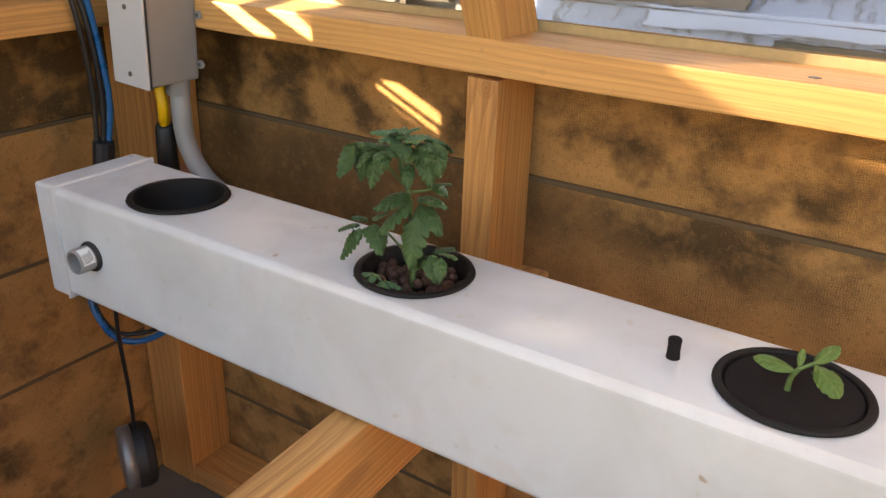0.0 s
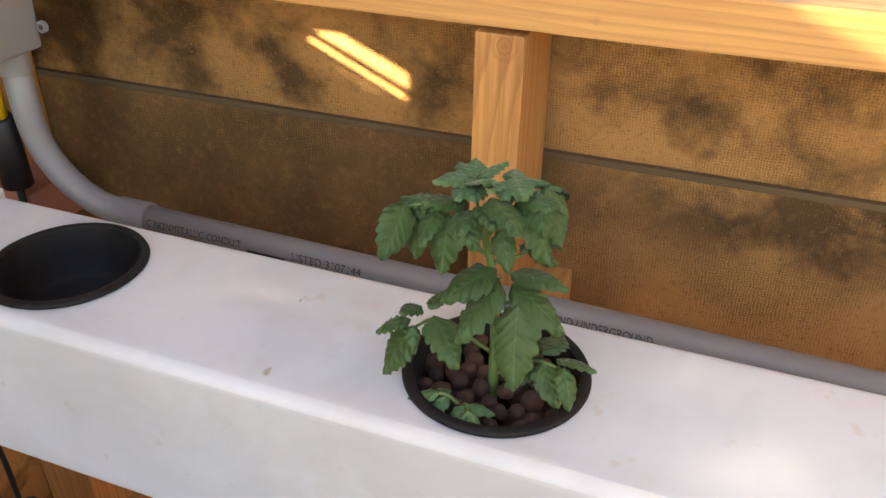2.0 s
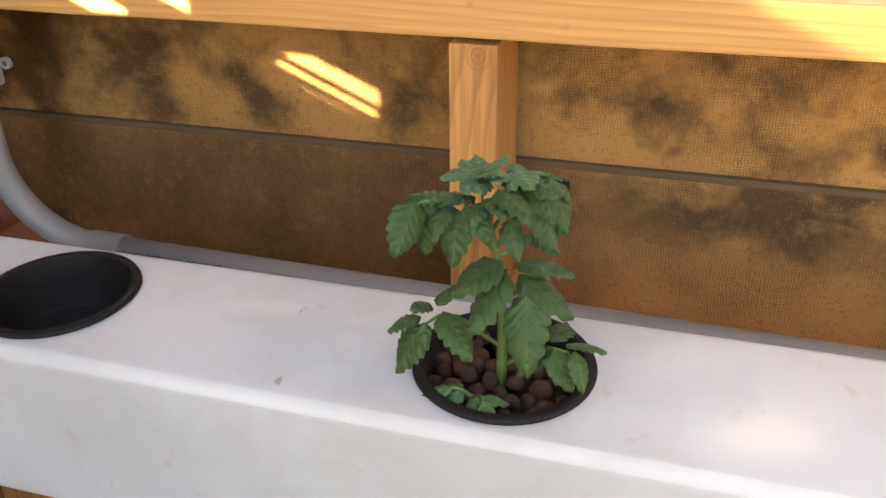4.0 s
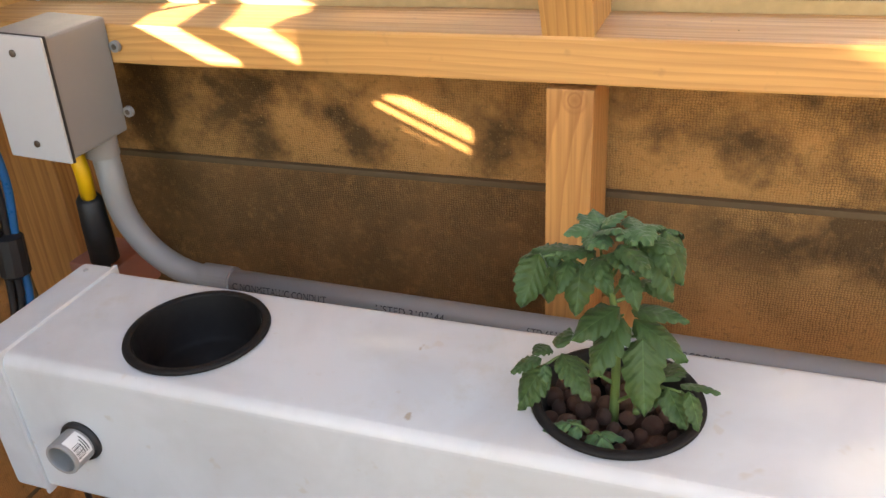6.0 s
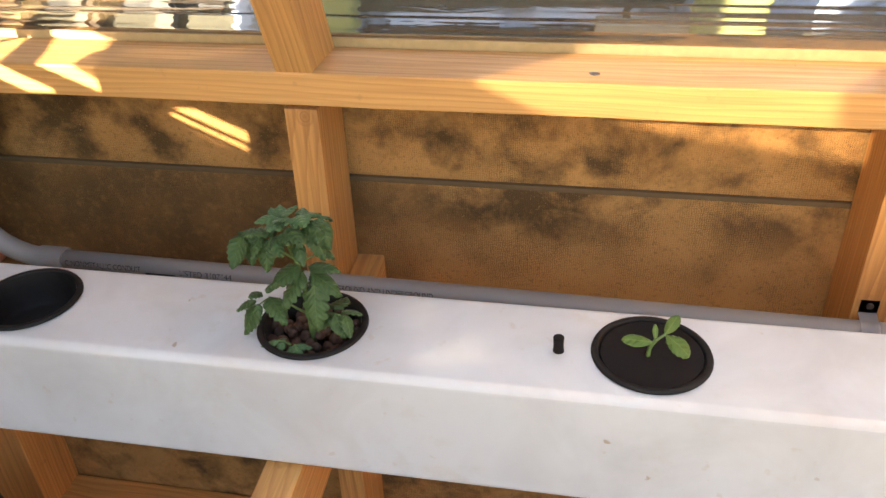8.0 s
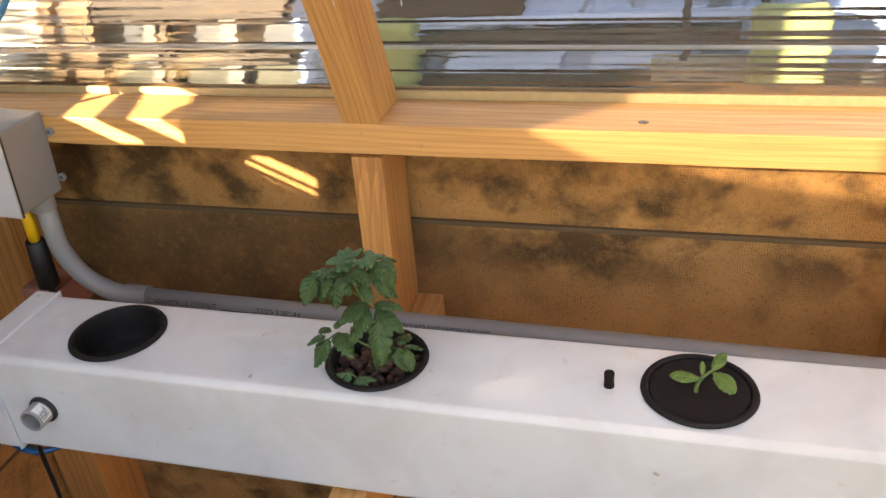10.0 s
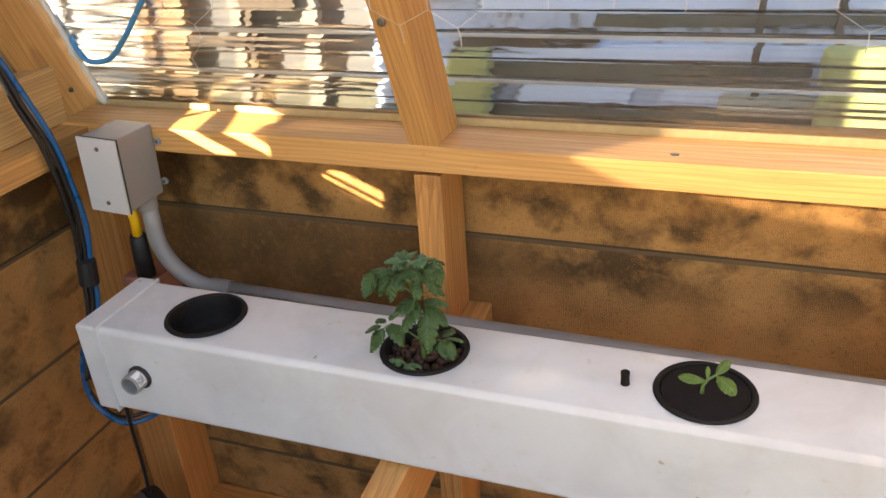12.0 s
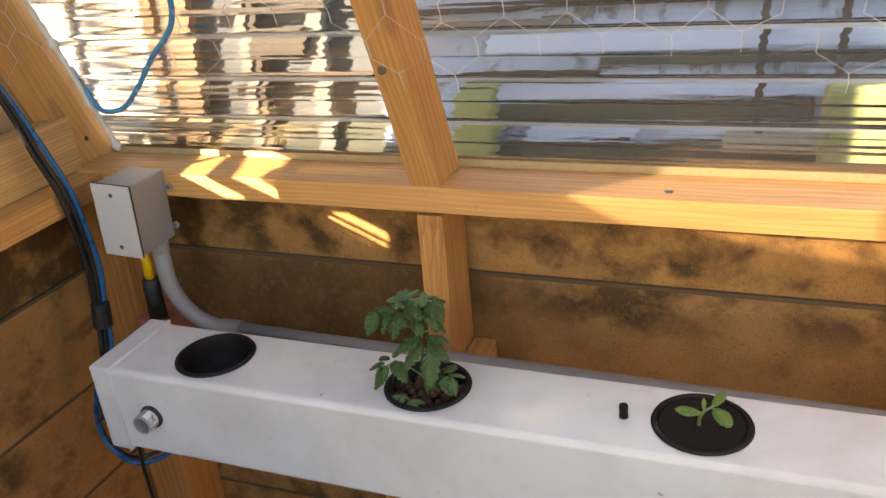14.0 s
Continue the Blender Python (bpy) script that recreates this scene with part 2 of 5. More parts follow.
M_WIRE = plain("zinc_wire", (0.62, 0.61, 0.58), 0.45, 0.5)
M_SOIL = plain("bare_earth", (0.125, 0.100, 0.078), 0.9, vary=0.35, scale=14, bump=0.6)
M_PLY = plain("plywood_sheet", (0.42, 0.28, 0.15), 0.7, vary=0.15)
M_MOTOR = plain("brushed_pump_cap", (0.26, 0.25, 0.24), 0.42, 0.6)


def pebble_mat():
    p = Mat("clay_pebble", 0.85)
    n = p.noise(p.co, 260.0, 4.0)
    c = p.mix(p.random(), (0.045, 0.023, 0.017), (0.115, 0.052, 0.032))
    c = p.mix(p.ramp(n, [(0.4, 0.0), (0.8, 0.6)]), c, (0.03, 0.016, 0.012))
    p.colour(c).bump(n, 0.6, 0.001)
    return p.m


M_PEBBLE = pebble_mat()


def leaf_mat(name, dark, pale, fuzz=0.25):
    p = Mat(name, 0.55, spec=0.3)
    x, y = (p.node("ShaderNodeSeparateXYZ", i, i0=p.co) for i in range(2))
    vein = p.math("SINE", p.math("ADD", p.math("MULTIPLY", x, 1150.0), p.math("MULTIPLY", p.math("ABSOLUTE", y), -1150.0)))
    mid = p.ramp(p.math("ABSOLUTE", p.math("MULTIPLY", y, 1000.0)), [(0.0, 1.0), (0.55, 0.0)])
    n = p.noise(p.co, 160.0, 3.0)
    c = p.mix(n, dark, tuple(v * 1.7 for v in dark))
    c = p.mix(p.ramp(vein, [(0.7, 0.0), (1.0, 0.10)]), c, pale)
    c = p.mix(p.math("MULTIPLY", mid, 0.85), c, pale)
    c = p.mix(p.math("MULTIPLY", p.random(), 0.3), c, pale)
    p.colour(c)
    p.b.inputs["Sheen Weight"].default_value = fuzz
    p.b.inputs["Sheen Roughness"].default_value = 0.4
    p.b.inputs["Subsurface Weight"].default_value = 0.0
    p.bump(p.math("ADD", n, p.math("MULTIPLY", vein, 0.22)), 0.6, 0.0014)
    return p.m


M_LEAF = leaf_mat("tomato_leaf", (0.021, 0.046, 0.0115), (0.060, 0.115, 0.038), 0.08)
M_LEAF_YOUNG = leaf_mat("young_tomato_leaf", (0.034, 0.078, 0.028), (0.09, 0.165, 0.065), 0.10)
M_SEEDLING = leaf_mat("seedling_leaf", (0.042, 0.080, 0.013), (0.14, 0.19, 0.045), 0.1)
M_STEM = plain("green_stem", (0.085, 0.145, 0.04), 0.55, vary=0.2, scale=120)


def glass_mat(name, milky):
    """Thin clear sheet: it bends the view a little, most of all up and down, and is glossy."""
    g = bpy.data.materials.new(name)
    g.use_nodes = True
    t = g.node_tree
    t.nodes.remove(t.nodes["Principled BSDF"])
    b = t.nodes.new("ShaderNodeBsdfGlass")
    b.inputs["IOR"].default_value, b.inputs["Roughness"].default_value = 1.035, 0.012
    b.inputs["Color"].default_value = (0.96, 0.97, 0.96, 1)
    gl = t.nodes.new("ShaderNodeBsdfGlossy")
    gl.inputs["Roughness"].default_value = 0.08
    fr = t.nodes.new("ShaderNodeFresnel")
    fr.inputs["IOR"].default_value = 1.42
    mx = t.nodes.new("ShaderNodeMixShader")
    # a translucent white share stands in for haze and the ridges' bright glints
    haze = t.nodes.new("ShaderNodeBsdfTranslucent")
    haze.inputs["Color"].default_value = (0.8, 0.78, 0.72, 1)
    veil = t.nodes.new("ShaderNodeMixShader")
    veil.inputs[0].default_value = milky
    co = t.nodes.new("ShaderNodeTexCoord")
    mp = t.nodes.new("ShaderNodeMapping")
    mp.inputs["Scale"].default_value = (13, 55, 55)
    no = t.nodes.new("ShaderNodeTexNoise")
    no.inputs["Scale"].default_value, no.inputs["Detail"].default_value = 1.0, 2.5
    bu = t.nodes.new("ShaderNodeBump")
    bu.inputs["Strength"].default_value, bu.inputs["Distance"].default_value = 0.9, 0.0016
    for a, c in ((co.outputs["Object"], mp.inputs[0]), (mp.outputs[0], no.inputs[0]), (no.outputs[0], bu.inputs["Height"]), (bu.outputs[0], b.inputs["Normal"]),
                 (bu.outputs[0], gl.inputs["Normal"]), (fr.outputs[0], mx.inputs[0]), (b.outputs[0], mx.inputs[1]), (gl.outputs[0], mx.inputs[2]),
                 (mx.outputs[0], veil.inputs[1]), (haze.outputs[0], veil.inputs[2]), (veil.outputs[0], t.nodes["Material Output"].inputs[0])):
        t.links.new(a, c)
    return g


M_CLEAR = glass_mat("clear_corrugated_plastic", 0.025)
# whiter plastic imitates daylight caught along the ridges
M_RIDGE = glass_mat("ridge_glint_plastic", 0.50)
# added pane that dims the sun through the panel's largest opening
M_SUN_DIM = bpy.data.materials.new("sun_dimming_pane")
M_SUN_DIM.use_nodes = True
M_SUN_DIM.node_tree.nodes.remove(M_SUN_DIM.node_tree.nodes["Principled BSDF"])
_tr = M_SUN_DIM.node_tree.nodes.new("ShaderNodeBsdfTransparent")
_tr.inputs[0].default_value = (0.44, 0.44, 0.43, 1)
M_SUN_DIM.node_tree.links.new(_tr.outputs[0], M_SUN_DIM.node_tree.nodes["Material Output"].inputs[0])

# added darker panes that let only faint sun patches through
M_SUN_FAINT = M_SUN_DIM.copy()
M_SUN_FAINT.name = "faint_sun_plastic"
M_SUN_FAINT.node_tree.nodes["Transparent BSDF"].inputs[0].default_value = (0.26, 0.26, 0.245, 1)

# ---- mesh helpers ----
PLACED = {}


def thing(name, at, label, category, group="", kind=""):
    ob = new(name)
    ob.empty_display_size = 0.05
    ob.matrix_basis = Matrix.Translation(at)
    PLACED[ob.name] = ob.matrix_basis.copy()
    return tagged(ob, label, category, group, kind)


def part(name, bm, mat, parent=None, label="", m=None, smooth=False):
    """Links a bmesh as one mesh object. With no pose its vertices are in the world, and its origin goes to their middle."""
    me = bpy.data.meshes.new(name)
    if m is None:
        lo = Vector([min(v.co[i] for v in bm.verts) for i in range(3)])
        hi = Vector([max(v.co[i] for v in bm.verts) for i in range(3)])
        m = Matrix.Translation((lo + hi) / 2)
        bm.transform(m.inverted())
    bm.to_mesh(me)
    bm.free()
    if smooth:
        me.shade_smooth()
    me.materials.append(mat)
    ob = new(name, me)
    PLACED[ob.name] = m.copy()
    if parent:
        ob.parent = parent
        ob.matrix_basis = PLACED[parent.name].inverted() @ m
    else:
        ob.matrix_basis = m
    if label:
        ob["label"] = label
    return ob


def box(sx, sy, sz, bevel=0.0, seg=2):
    bm = bmesh.new()
    bmesh.ops.create_cube(bm, size=1)
    bm.transform(Matrix.Diagonal((sx, sy, sz, 1)))
    if bevel:
        bmesh.ops.bevel(bm, geom=bm.edges, offset=bevel, segments=seg, affect="EDGES", profile=0.6)
    return bm


def block(name, lo, hi, mat, parent=None, label="", bevel=0.002, axis="x", seg=2):
    """A block between two corners of the world; axis: along which its grain runs."""
    lo, hi = Vector(lo), Vector(hi)
    s = hi - lo
    turn = {"x": Matrix(), "y": pose(0, 0, 0, 0, 0, 90), "z": pose(0, 0, 0, 0, -90, 0)}[axis]
    d = {"x": s, "y": Vector((s.y, s.x, s.z)), "z": Vector((s.z, s.y, s.x))}[axis]
    return part(name, box(d.x, d.y, d.z, bevel, seg), mat, parent, label, Matrix.Translation((lo + hi) / 2) @ turn)


def worn(bm, amount, scale, seed=0.0):
    """Uneven, slightly warped faces."""
    for v in bm.verts:
        v.co += amount * noise.noise_vector(v.co * scale + Vector((seed, seed * 1.7, 0)))
    return bm


def board(name, a, b, w, h, mat, parent=None, label="", up=(0, 0, 1), bevel=0.0025, cuts=10):
    """A board from a to b, w wide across and h thick along up, slightly uneven."""
    a, b = Vector(a), Vector(b)
    x = (b - a).normalized()
    y = Vector(up).cross(x).normalized()
    z = x.cross(y)
    m = Matrix((x, y, z)).transposed().to_4x4()
    bm = box((b - a).length, w, h, bevel)
    long = [e for e in bm.edges if abs((e.verts[0].co - e.verts[1].co).x) > (b - a).length * 0.5]
    bmesh.ops.subdivide_edges(bm, edges=long, cuts=cuts, use_grid_fill=True)
    worn(bm, 0.0012, 9.0, a.x + b.z)
    return part(name, bm, mat, parent, label, Matrix.Translation((a + b) / 2) @ m)


def ringed(profile, seg=48, closed=False, first=True):
    """Turns (radius, height) points about z."""
    bm = bmesh.new()
    rows = [[bm.verts.new((r * math.cos(2 * math.pi * i / seg), r * math.sin(2 * math.pi * i / seg), h)) for i in range(seg)] for r, h in profile]
    pairs = list(zip(rows, rows[1:])) + ([(rows[-1], rows[0])] if closed else [])
    for p, q in pairs:
        for i in range(seg):
            bm.faces.new((p[i], p[(i + 1) % seg], q[(i + 1) % seg], q[i]))
    if not closed:
        for row, flip in ((rows[0], True), (rows[-1], False)):
            if flip and not first:
                continue
            if profile[0 if flip else -1][0] > 1e-6:
                bm.faces.new(row[::-1] if flip else row)
    bmesh.ops.remove_doubles(bm, verts=bm.verts, dist=1e-6)
    bmesh.ops.recalc_face_normals(bm, faces=bm.faces)
    return bm


def smooth_path(points, steps=8):
    """A curve through the points."""
    p = [Vector(q) for q in points]
    p = [2 * p[0] - p[1]] + p + [2 * p[-1] - p[-2]]
    out = []
    for i in range(1, len(p) - 2):
        for k in range(steps):
            t = k / steps
            a, b, c, d = p[i - 1:i + 3]
            out.append(0.5 * (2 * b + (c - a) * t + (2 * a - 5 * b + 4 * c - d) * t * t + (3 * b - a - 3 * c + d) * t ** 3))
    return out + [p[-2]]


def sweep(path, radius, seg=12, ends=True):
    """A round tube along a path; radius: a number, or one for each point."""
    bm = bmesh.new()
    r = radius if isinstance(radius, (list, tuple)) else [radius] * len(path)
    t0 = (path[1] - path[0]).normalized()
    n = t0.orthogonal().normalized()
    rows = []
    for i, p in enumerate(path):
        t = (path[min(i + 1, len(path) - 1)] - path[max(i - 1, 0)]).normalized()
        n = (n - t * n.dot(t)).normalized()
        b = t.cross(n)
        rows.append([bm.verts.new(p + r[i] * (math.cos(2 * math.pi * k / seg) * n + math.sin(2 * math.pi * k / seg) * b)) for k in range(seg)])
    for p, q in zip(rows, rows[1:]):
        for k in range(seg):
            bm.faces.new((p[k], p[(k + 1) % seg], q[(k + 1) % seg], q[k]))
    if ends:
        bm.faces.new(rows[0][::-1])
        bm.faces.new(rows[-1])
    return bm


def rod(name, a, b, r, mat, parent=None, label="", seg=20):
    return part(name, sweep([Vector(a), Vector(b)], r, seg), mat, parent, label, smooth=False)


# ---- the structure ----
FLOOR = 0.25
SILL_LOW, SILL_TOP = 1.067, 1.105
WALL_Y, FRONT_Y = 1.001, 0.911
LEFT_X = -1.092
SLOPE = 0.427                                    # how far the rafters come in for each metre of height

ground = thing("ground", (0, 0, FLOOR - 0.05), "bare brown earth round and under the greenhouse", "ground", kind="structure")
bm = bmesh.new()
bmesh.ops.create_grid(bm, x_segments=60, y_segments=60, size=1)
for v in bm.verts:
    v.co = Vector((v.co.x ** 3 * 400, v.co.y ** 3 * 400, 0))
    v.co.z = 0.03 * noise.noise(v.co * 1.5) if v.co.length < 40 else 0
part("soil", bm, M_SOIL, ground, m=Matrix.Translation((0, 0, FLOOR - 0.05)))

floor = thing("floor", (0, 0, FLOOR), "bare earth floor of the greenhouse", "floor", kind="structure")
bm = bmesh.new()
bmesh.ops.create_grid(bm, x_segments=50, y_segments=40, size=1)
for v in bm.verts:
    v.co = Vector((v.co.x * 1.6 + 0.45, v.co.y * 1.2 - 0.15, FLOOR + 0.012 * noise.noise(v.co * 9)))
part("soil", bm, M_SOIL, floor)


def siding(name, along, face, start, stop, joints, top, bottom, label, looks=None):
    """A lap-sided wall seen from behind: boards each a little outside the one below it. along: its axis; face: its inner plane; out: +1 or -1."""
    wall = thing(name, (0, 0, bottom), label, "wall", kind="structure")
    levels = [top] + joints + [bottom]
    looks = looks or [M_SIDING]
    for i, (hi, lo) in enumerate(zip(levels, levels[1:])):
        sink = 0.0 if i else 0.006
        out = 1 if along == "x" else -1
        f0, f1 = face + out * sink, face + out * (0.022 + sink)
        if along == "x":
            block("siding_board", (start, f0, lo - (0.02 if i == 0 else 0.0)), (stop, f1, hi), looks[min(i, len(looks) - 1)], wall, bevel=0.0015)
            if i:
                block("lap_edge", (start, f0 - 0.0015, hi - 0.0035), (stop, f0 + 0.006, hi + 0.0030), M_EDGE, wall, bevel=0.001)
        else:
            block("siding_board", (f1, start, lo - (0.02 if i == 0 else 0.0)), (f0, stop, hi), looks[min(i, len(looks) - 1)], wall, bevel=0.0015)
            if i:
                block("lap_edge", (f0 - 0.006, start, hi - 0.003), (f0 + 0.0015, stop, hi + 0.003), M_EDGE, wall, bevel=0.001)
    return wall


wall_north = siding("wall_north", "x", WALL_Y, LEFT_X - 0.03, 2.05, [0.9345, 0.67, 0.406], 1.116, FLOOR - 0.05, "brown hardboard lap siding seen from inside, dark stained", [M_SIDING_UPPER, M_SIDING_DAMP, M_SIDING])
block("siding_lip", (LEFT_X, WALL_Y + 0.0025, 1.1055), (2.05, WALL_Y + 0.0068, 1.1175), M_LIT_DUST, wall_north, "dusty top edge of the siding, sunlit paleness put into its colour", bevel=0.001)
siding("wall_west", "y", LEFT_X, -1.35, WALL_Y, [0.924, 0.725, 0.540], 1.10, FLOOR - 0.05, "brown hardboard lap siding, back side, stained", [M_SIDING_DARK, M_SIDING_LIGHT])
siding("wall_east", "y", 2.07, -1.35, WALL_Y, [0.914, 0.722, 0.537], 1.10, FLOOR - 0.05, "brown hardboard lap siding of the far end")
# closes the unseen south side; its height tempers light on the channel's front
siding("wall_south", "x", -1.37, LEFT_X - 0.03, 2.05, [0.65], 1.0, FLOOR - 0.05, "unseen low brown hardboard lap siding, its height set for the fill light")

frame_ob = thing("timber_frame", (0, WALL_Y, FLOOR), "orange-brown fir studs and plates of the greenhouse frame", "frame", kind="structure")
board("sill", (LEFT_X - 0.02, (WALL_Y + FRONT_Y) / 2, (SILL_LOW + SILL_TOP) / 2 + 0.004), (2.05, (WALL_Y + FRONT_Y) / 2, (SILL_LOW + SILL_TOP) / 2), WALL_Y - FRONT_Y, SILL_TOP - SILL_LOW, M_WOOD, frame_ob, "wide fir sill with dried grain", cuts=40)
PLATE_X = -1.002
board("side_plate", ((PLATE_X + LEFT_X) / 2, -1.3, 1.085), ((PLATE_X + LEFT_X) / 2, FRONT_Y, 1.085), PLATE_X - LEFT_X, 0.038, M_WOOD, frame_ob, cuts=30)
board("side_board", (-1.07, -1.3, 1.149), (-1.07, 0.925, 1.149), 0.038, 0.088, M_WOOD_PALE, frame_ob, cuts=30)
for x0, top in ((-0.456, SILL_LOW), (0.186, SILL_LOW), (0.78, SILL_LOW), (1.39, SILL_LOW)):
    board("stud", (x0 + 0.019, (WALL_Y + FRONT_Y) / 2 - 0.001, FLOOR), (x0 + 0.019, (WALL_Y + FRONT_Y) / 2 - 0.001, top - 0.001), 0.039, 0.088, M_WOOD_STUD if x0 < 0 else M_WOOD_SIDE, frame_ob, up=(0, 1, 0), bevel=0.0012)
board("corner_post", (-1.043, 0.956, FLOOR), (-1.043, 0.956, SILL_LOW - 0.001), 0.088, 0.089, M_WOOD_SIDE, frame_ob, up=(0, 1, 0))
board("bottom_plate", (-1.0, 0.956, FLOOR + 0.02), (2.05, 0.956, FLOOR + 0.02), 0.085, 0.038, M_WOOD_SIDE, frame_ob)

# rafters, square-cut on the sill, leaning in
def rafter(x0, y0, width, mat, name="rafter", z0=None, lean_in=SLOPE):
    z0 = SILL_TOP if z0 is None else z0
    bm = bmesh.new()
    n, depth, tall = 24, 0.086, 0.98
    rows = []
    for i in range(n + 1):
        z = tall * i / n
        y = y0 - lean_in * z
        rows.append([bm.verts.new((x, yy, z0 + z)) for x, yy in ((x0, y), (x0 + width, y), (x0 + width, y + depth), (x0, y + depth))])
    for p, q in zip(rows, rows[1:]):
        for k in range(4):
            bm.faces.new((p[k], p[(k + 1) % 4], q[(k + 1) % 4], q[k]))
    bm.faces.new(rows[0][::-1])
    bm.faces.new(rows[-1])
    bmesh.ops.bevel(bm, geom=[e for e in bm.edges if len(e.link_faces) == 2 and e.calc_face_angle(0) > 0.5], offset=0.002, segments=2, affect="EDGES")
    worn(bm, 0.0012, 11.0, x0)
    lean = math.degrees(math.atan(lean_in))
    turn = Matrix.Translation((x0 + width / 2, y0, z0)) @ pose(0, 0, 0, lean, 0, 0) @ pose(0, 0, 0, 0, -90, 0)
    bm.transform(turn.inverted())
    return part(name, bm, mat, frame_ob, m=turn)


for x0 in (-0.460, 0.186, 0.78, 1.39):
    rafter(x0, 0.914, 0.041, M_WOOD)
rafter(-1.101, 0.936, 0.039, M_WOOD, lean_in=0.40)
rafter(-1.141, 0.944, 0.039, M_WOOD, lean_in=0.40)
RIDGE_Z = SILL_TOP + 0.98
board("roof_beam", (LEFT_X, 0.52, RIDGE_Z - 0.01), (2.05, 0.52, RIDGE_Z - 0.01), 0.09, 0.038, M_WOOD, frame_ob)

# corrugated clear sheet outside the rafters
PITCH = 0.0735


def corrugated(name, label, x0, x1, y0, z0, tall, slope, lines=48):
    ob = thing(name, ((x0 + x1) / 2, y0, z0), label, "plastic sheet", kind="structure")
    up = Vector((0, -slope, 1)).normalized()
    out = Vector((0, 1, slope)).normalized()
    bm = bmesh.new()
    length = tall / up.z
    n = int(length / PITCH * lines)
    sides = []
    for far in (0, 1):
        rows = []
        for i in range(n + 1):
            s = length * i / n
            ph = 2 * math.pi * s / PITCH
            ridge = max(0.0, math.cos(ph)) ** 8
            small = max(0.0, math.cos(ph + math.pi)) ** 30
            d = 0.0036 * ridge + 0.0010 * small + 0.00022 * math.sin(5.0 * ph + 0.7) + far * (0.0016 + 0.0002 * math.sin(ph + 1.0) + 0.00016 * math.sin(3.0 * ph))
            rows.append([bm.verts.new(Vector((x, y0, z0)) + up * s + out * d) for x in (x0, x1)])
        sides.append(rows)
        for i, (p, q) in enumerate(zip(rows, rows[1:])):
            f = bm.faces.new((p[0], p[1], q[1], q[0]) if not far else (p[0], q[0], q[1], p[1]))
            f.material_index = 1 if not far and math.cos(2 * math.pi * length * (i + 0.5) / n / PITCH) > 0.955 else 0
    a, b = sides
    for i in range(n):
        bm.faces.new((a[i][0], a[i + 1][0], b[i + 1][0], b[i][0]))
        bm.faces.new((a[i][1], b[i][1], b[i + 1][1], a[i + 1][1]))
    bm.faces.new((a[0][0], b[0][0], b[0][1], a[0][1]))
    bm.faces.new((a[n][0], a[n][1], b[n][1], b[n][0]))
    bmesh.ops.recalc_face_normals(bm, faces=bm.faces)
    sheet = part("sheet", bm, M_CLEAR, ob, smooth=True)
    sheet.data.materials.append(M_RIDGE)
    sheet.visible_shadow = False
    return ob


corrugated("glazing_north", "clear corrugated plastic sheet with horizontal ribs", -1.046, 2.05, 1.012, 1.109, 0.98, SLOPE)

# added sheet above the side plate: shades the place, its openings shape sun patches
TUBE_TOP = 0.95


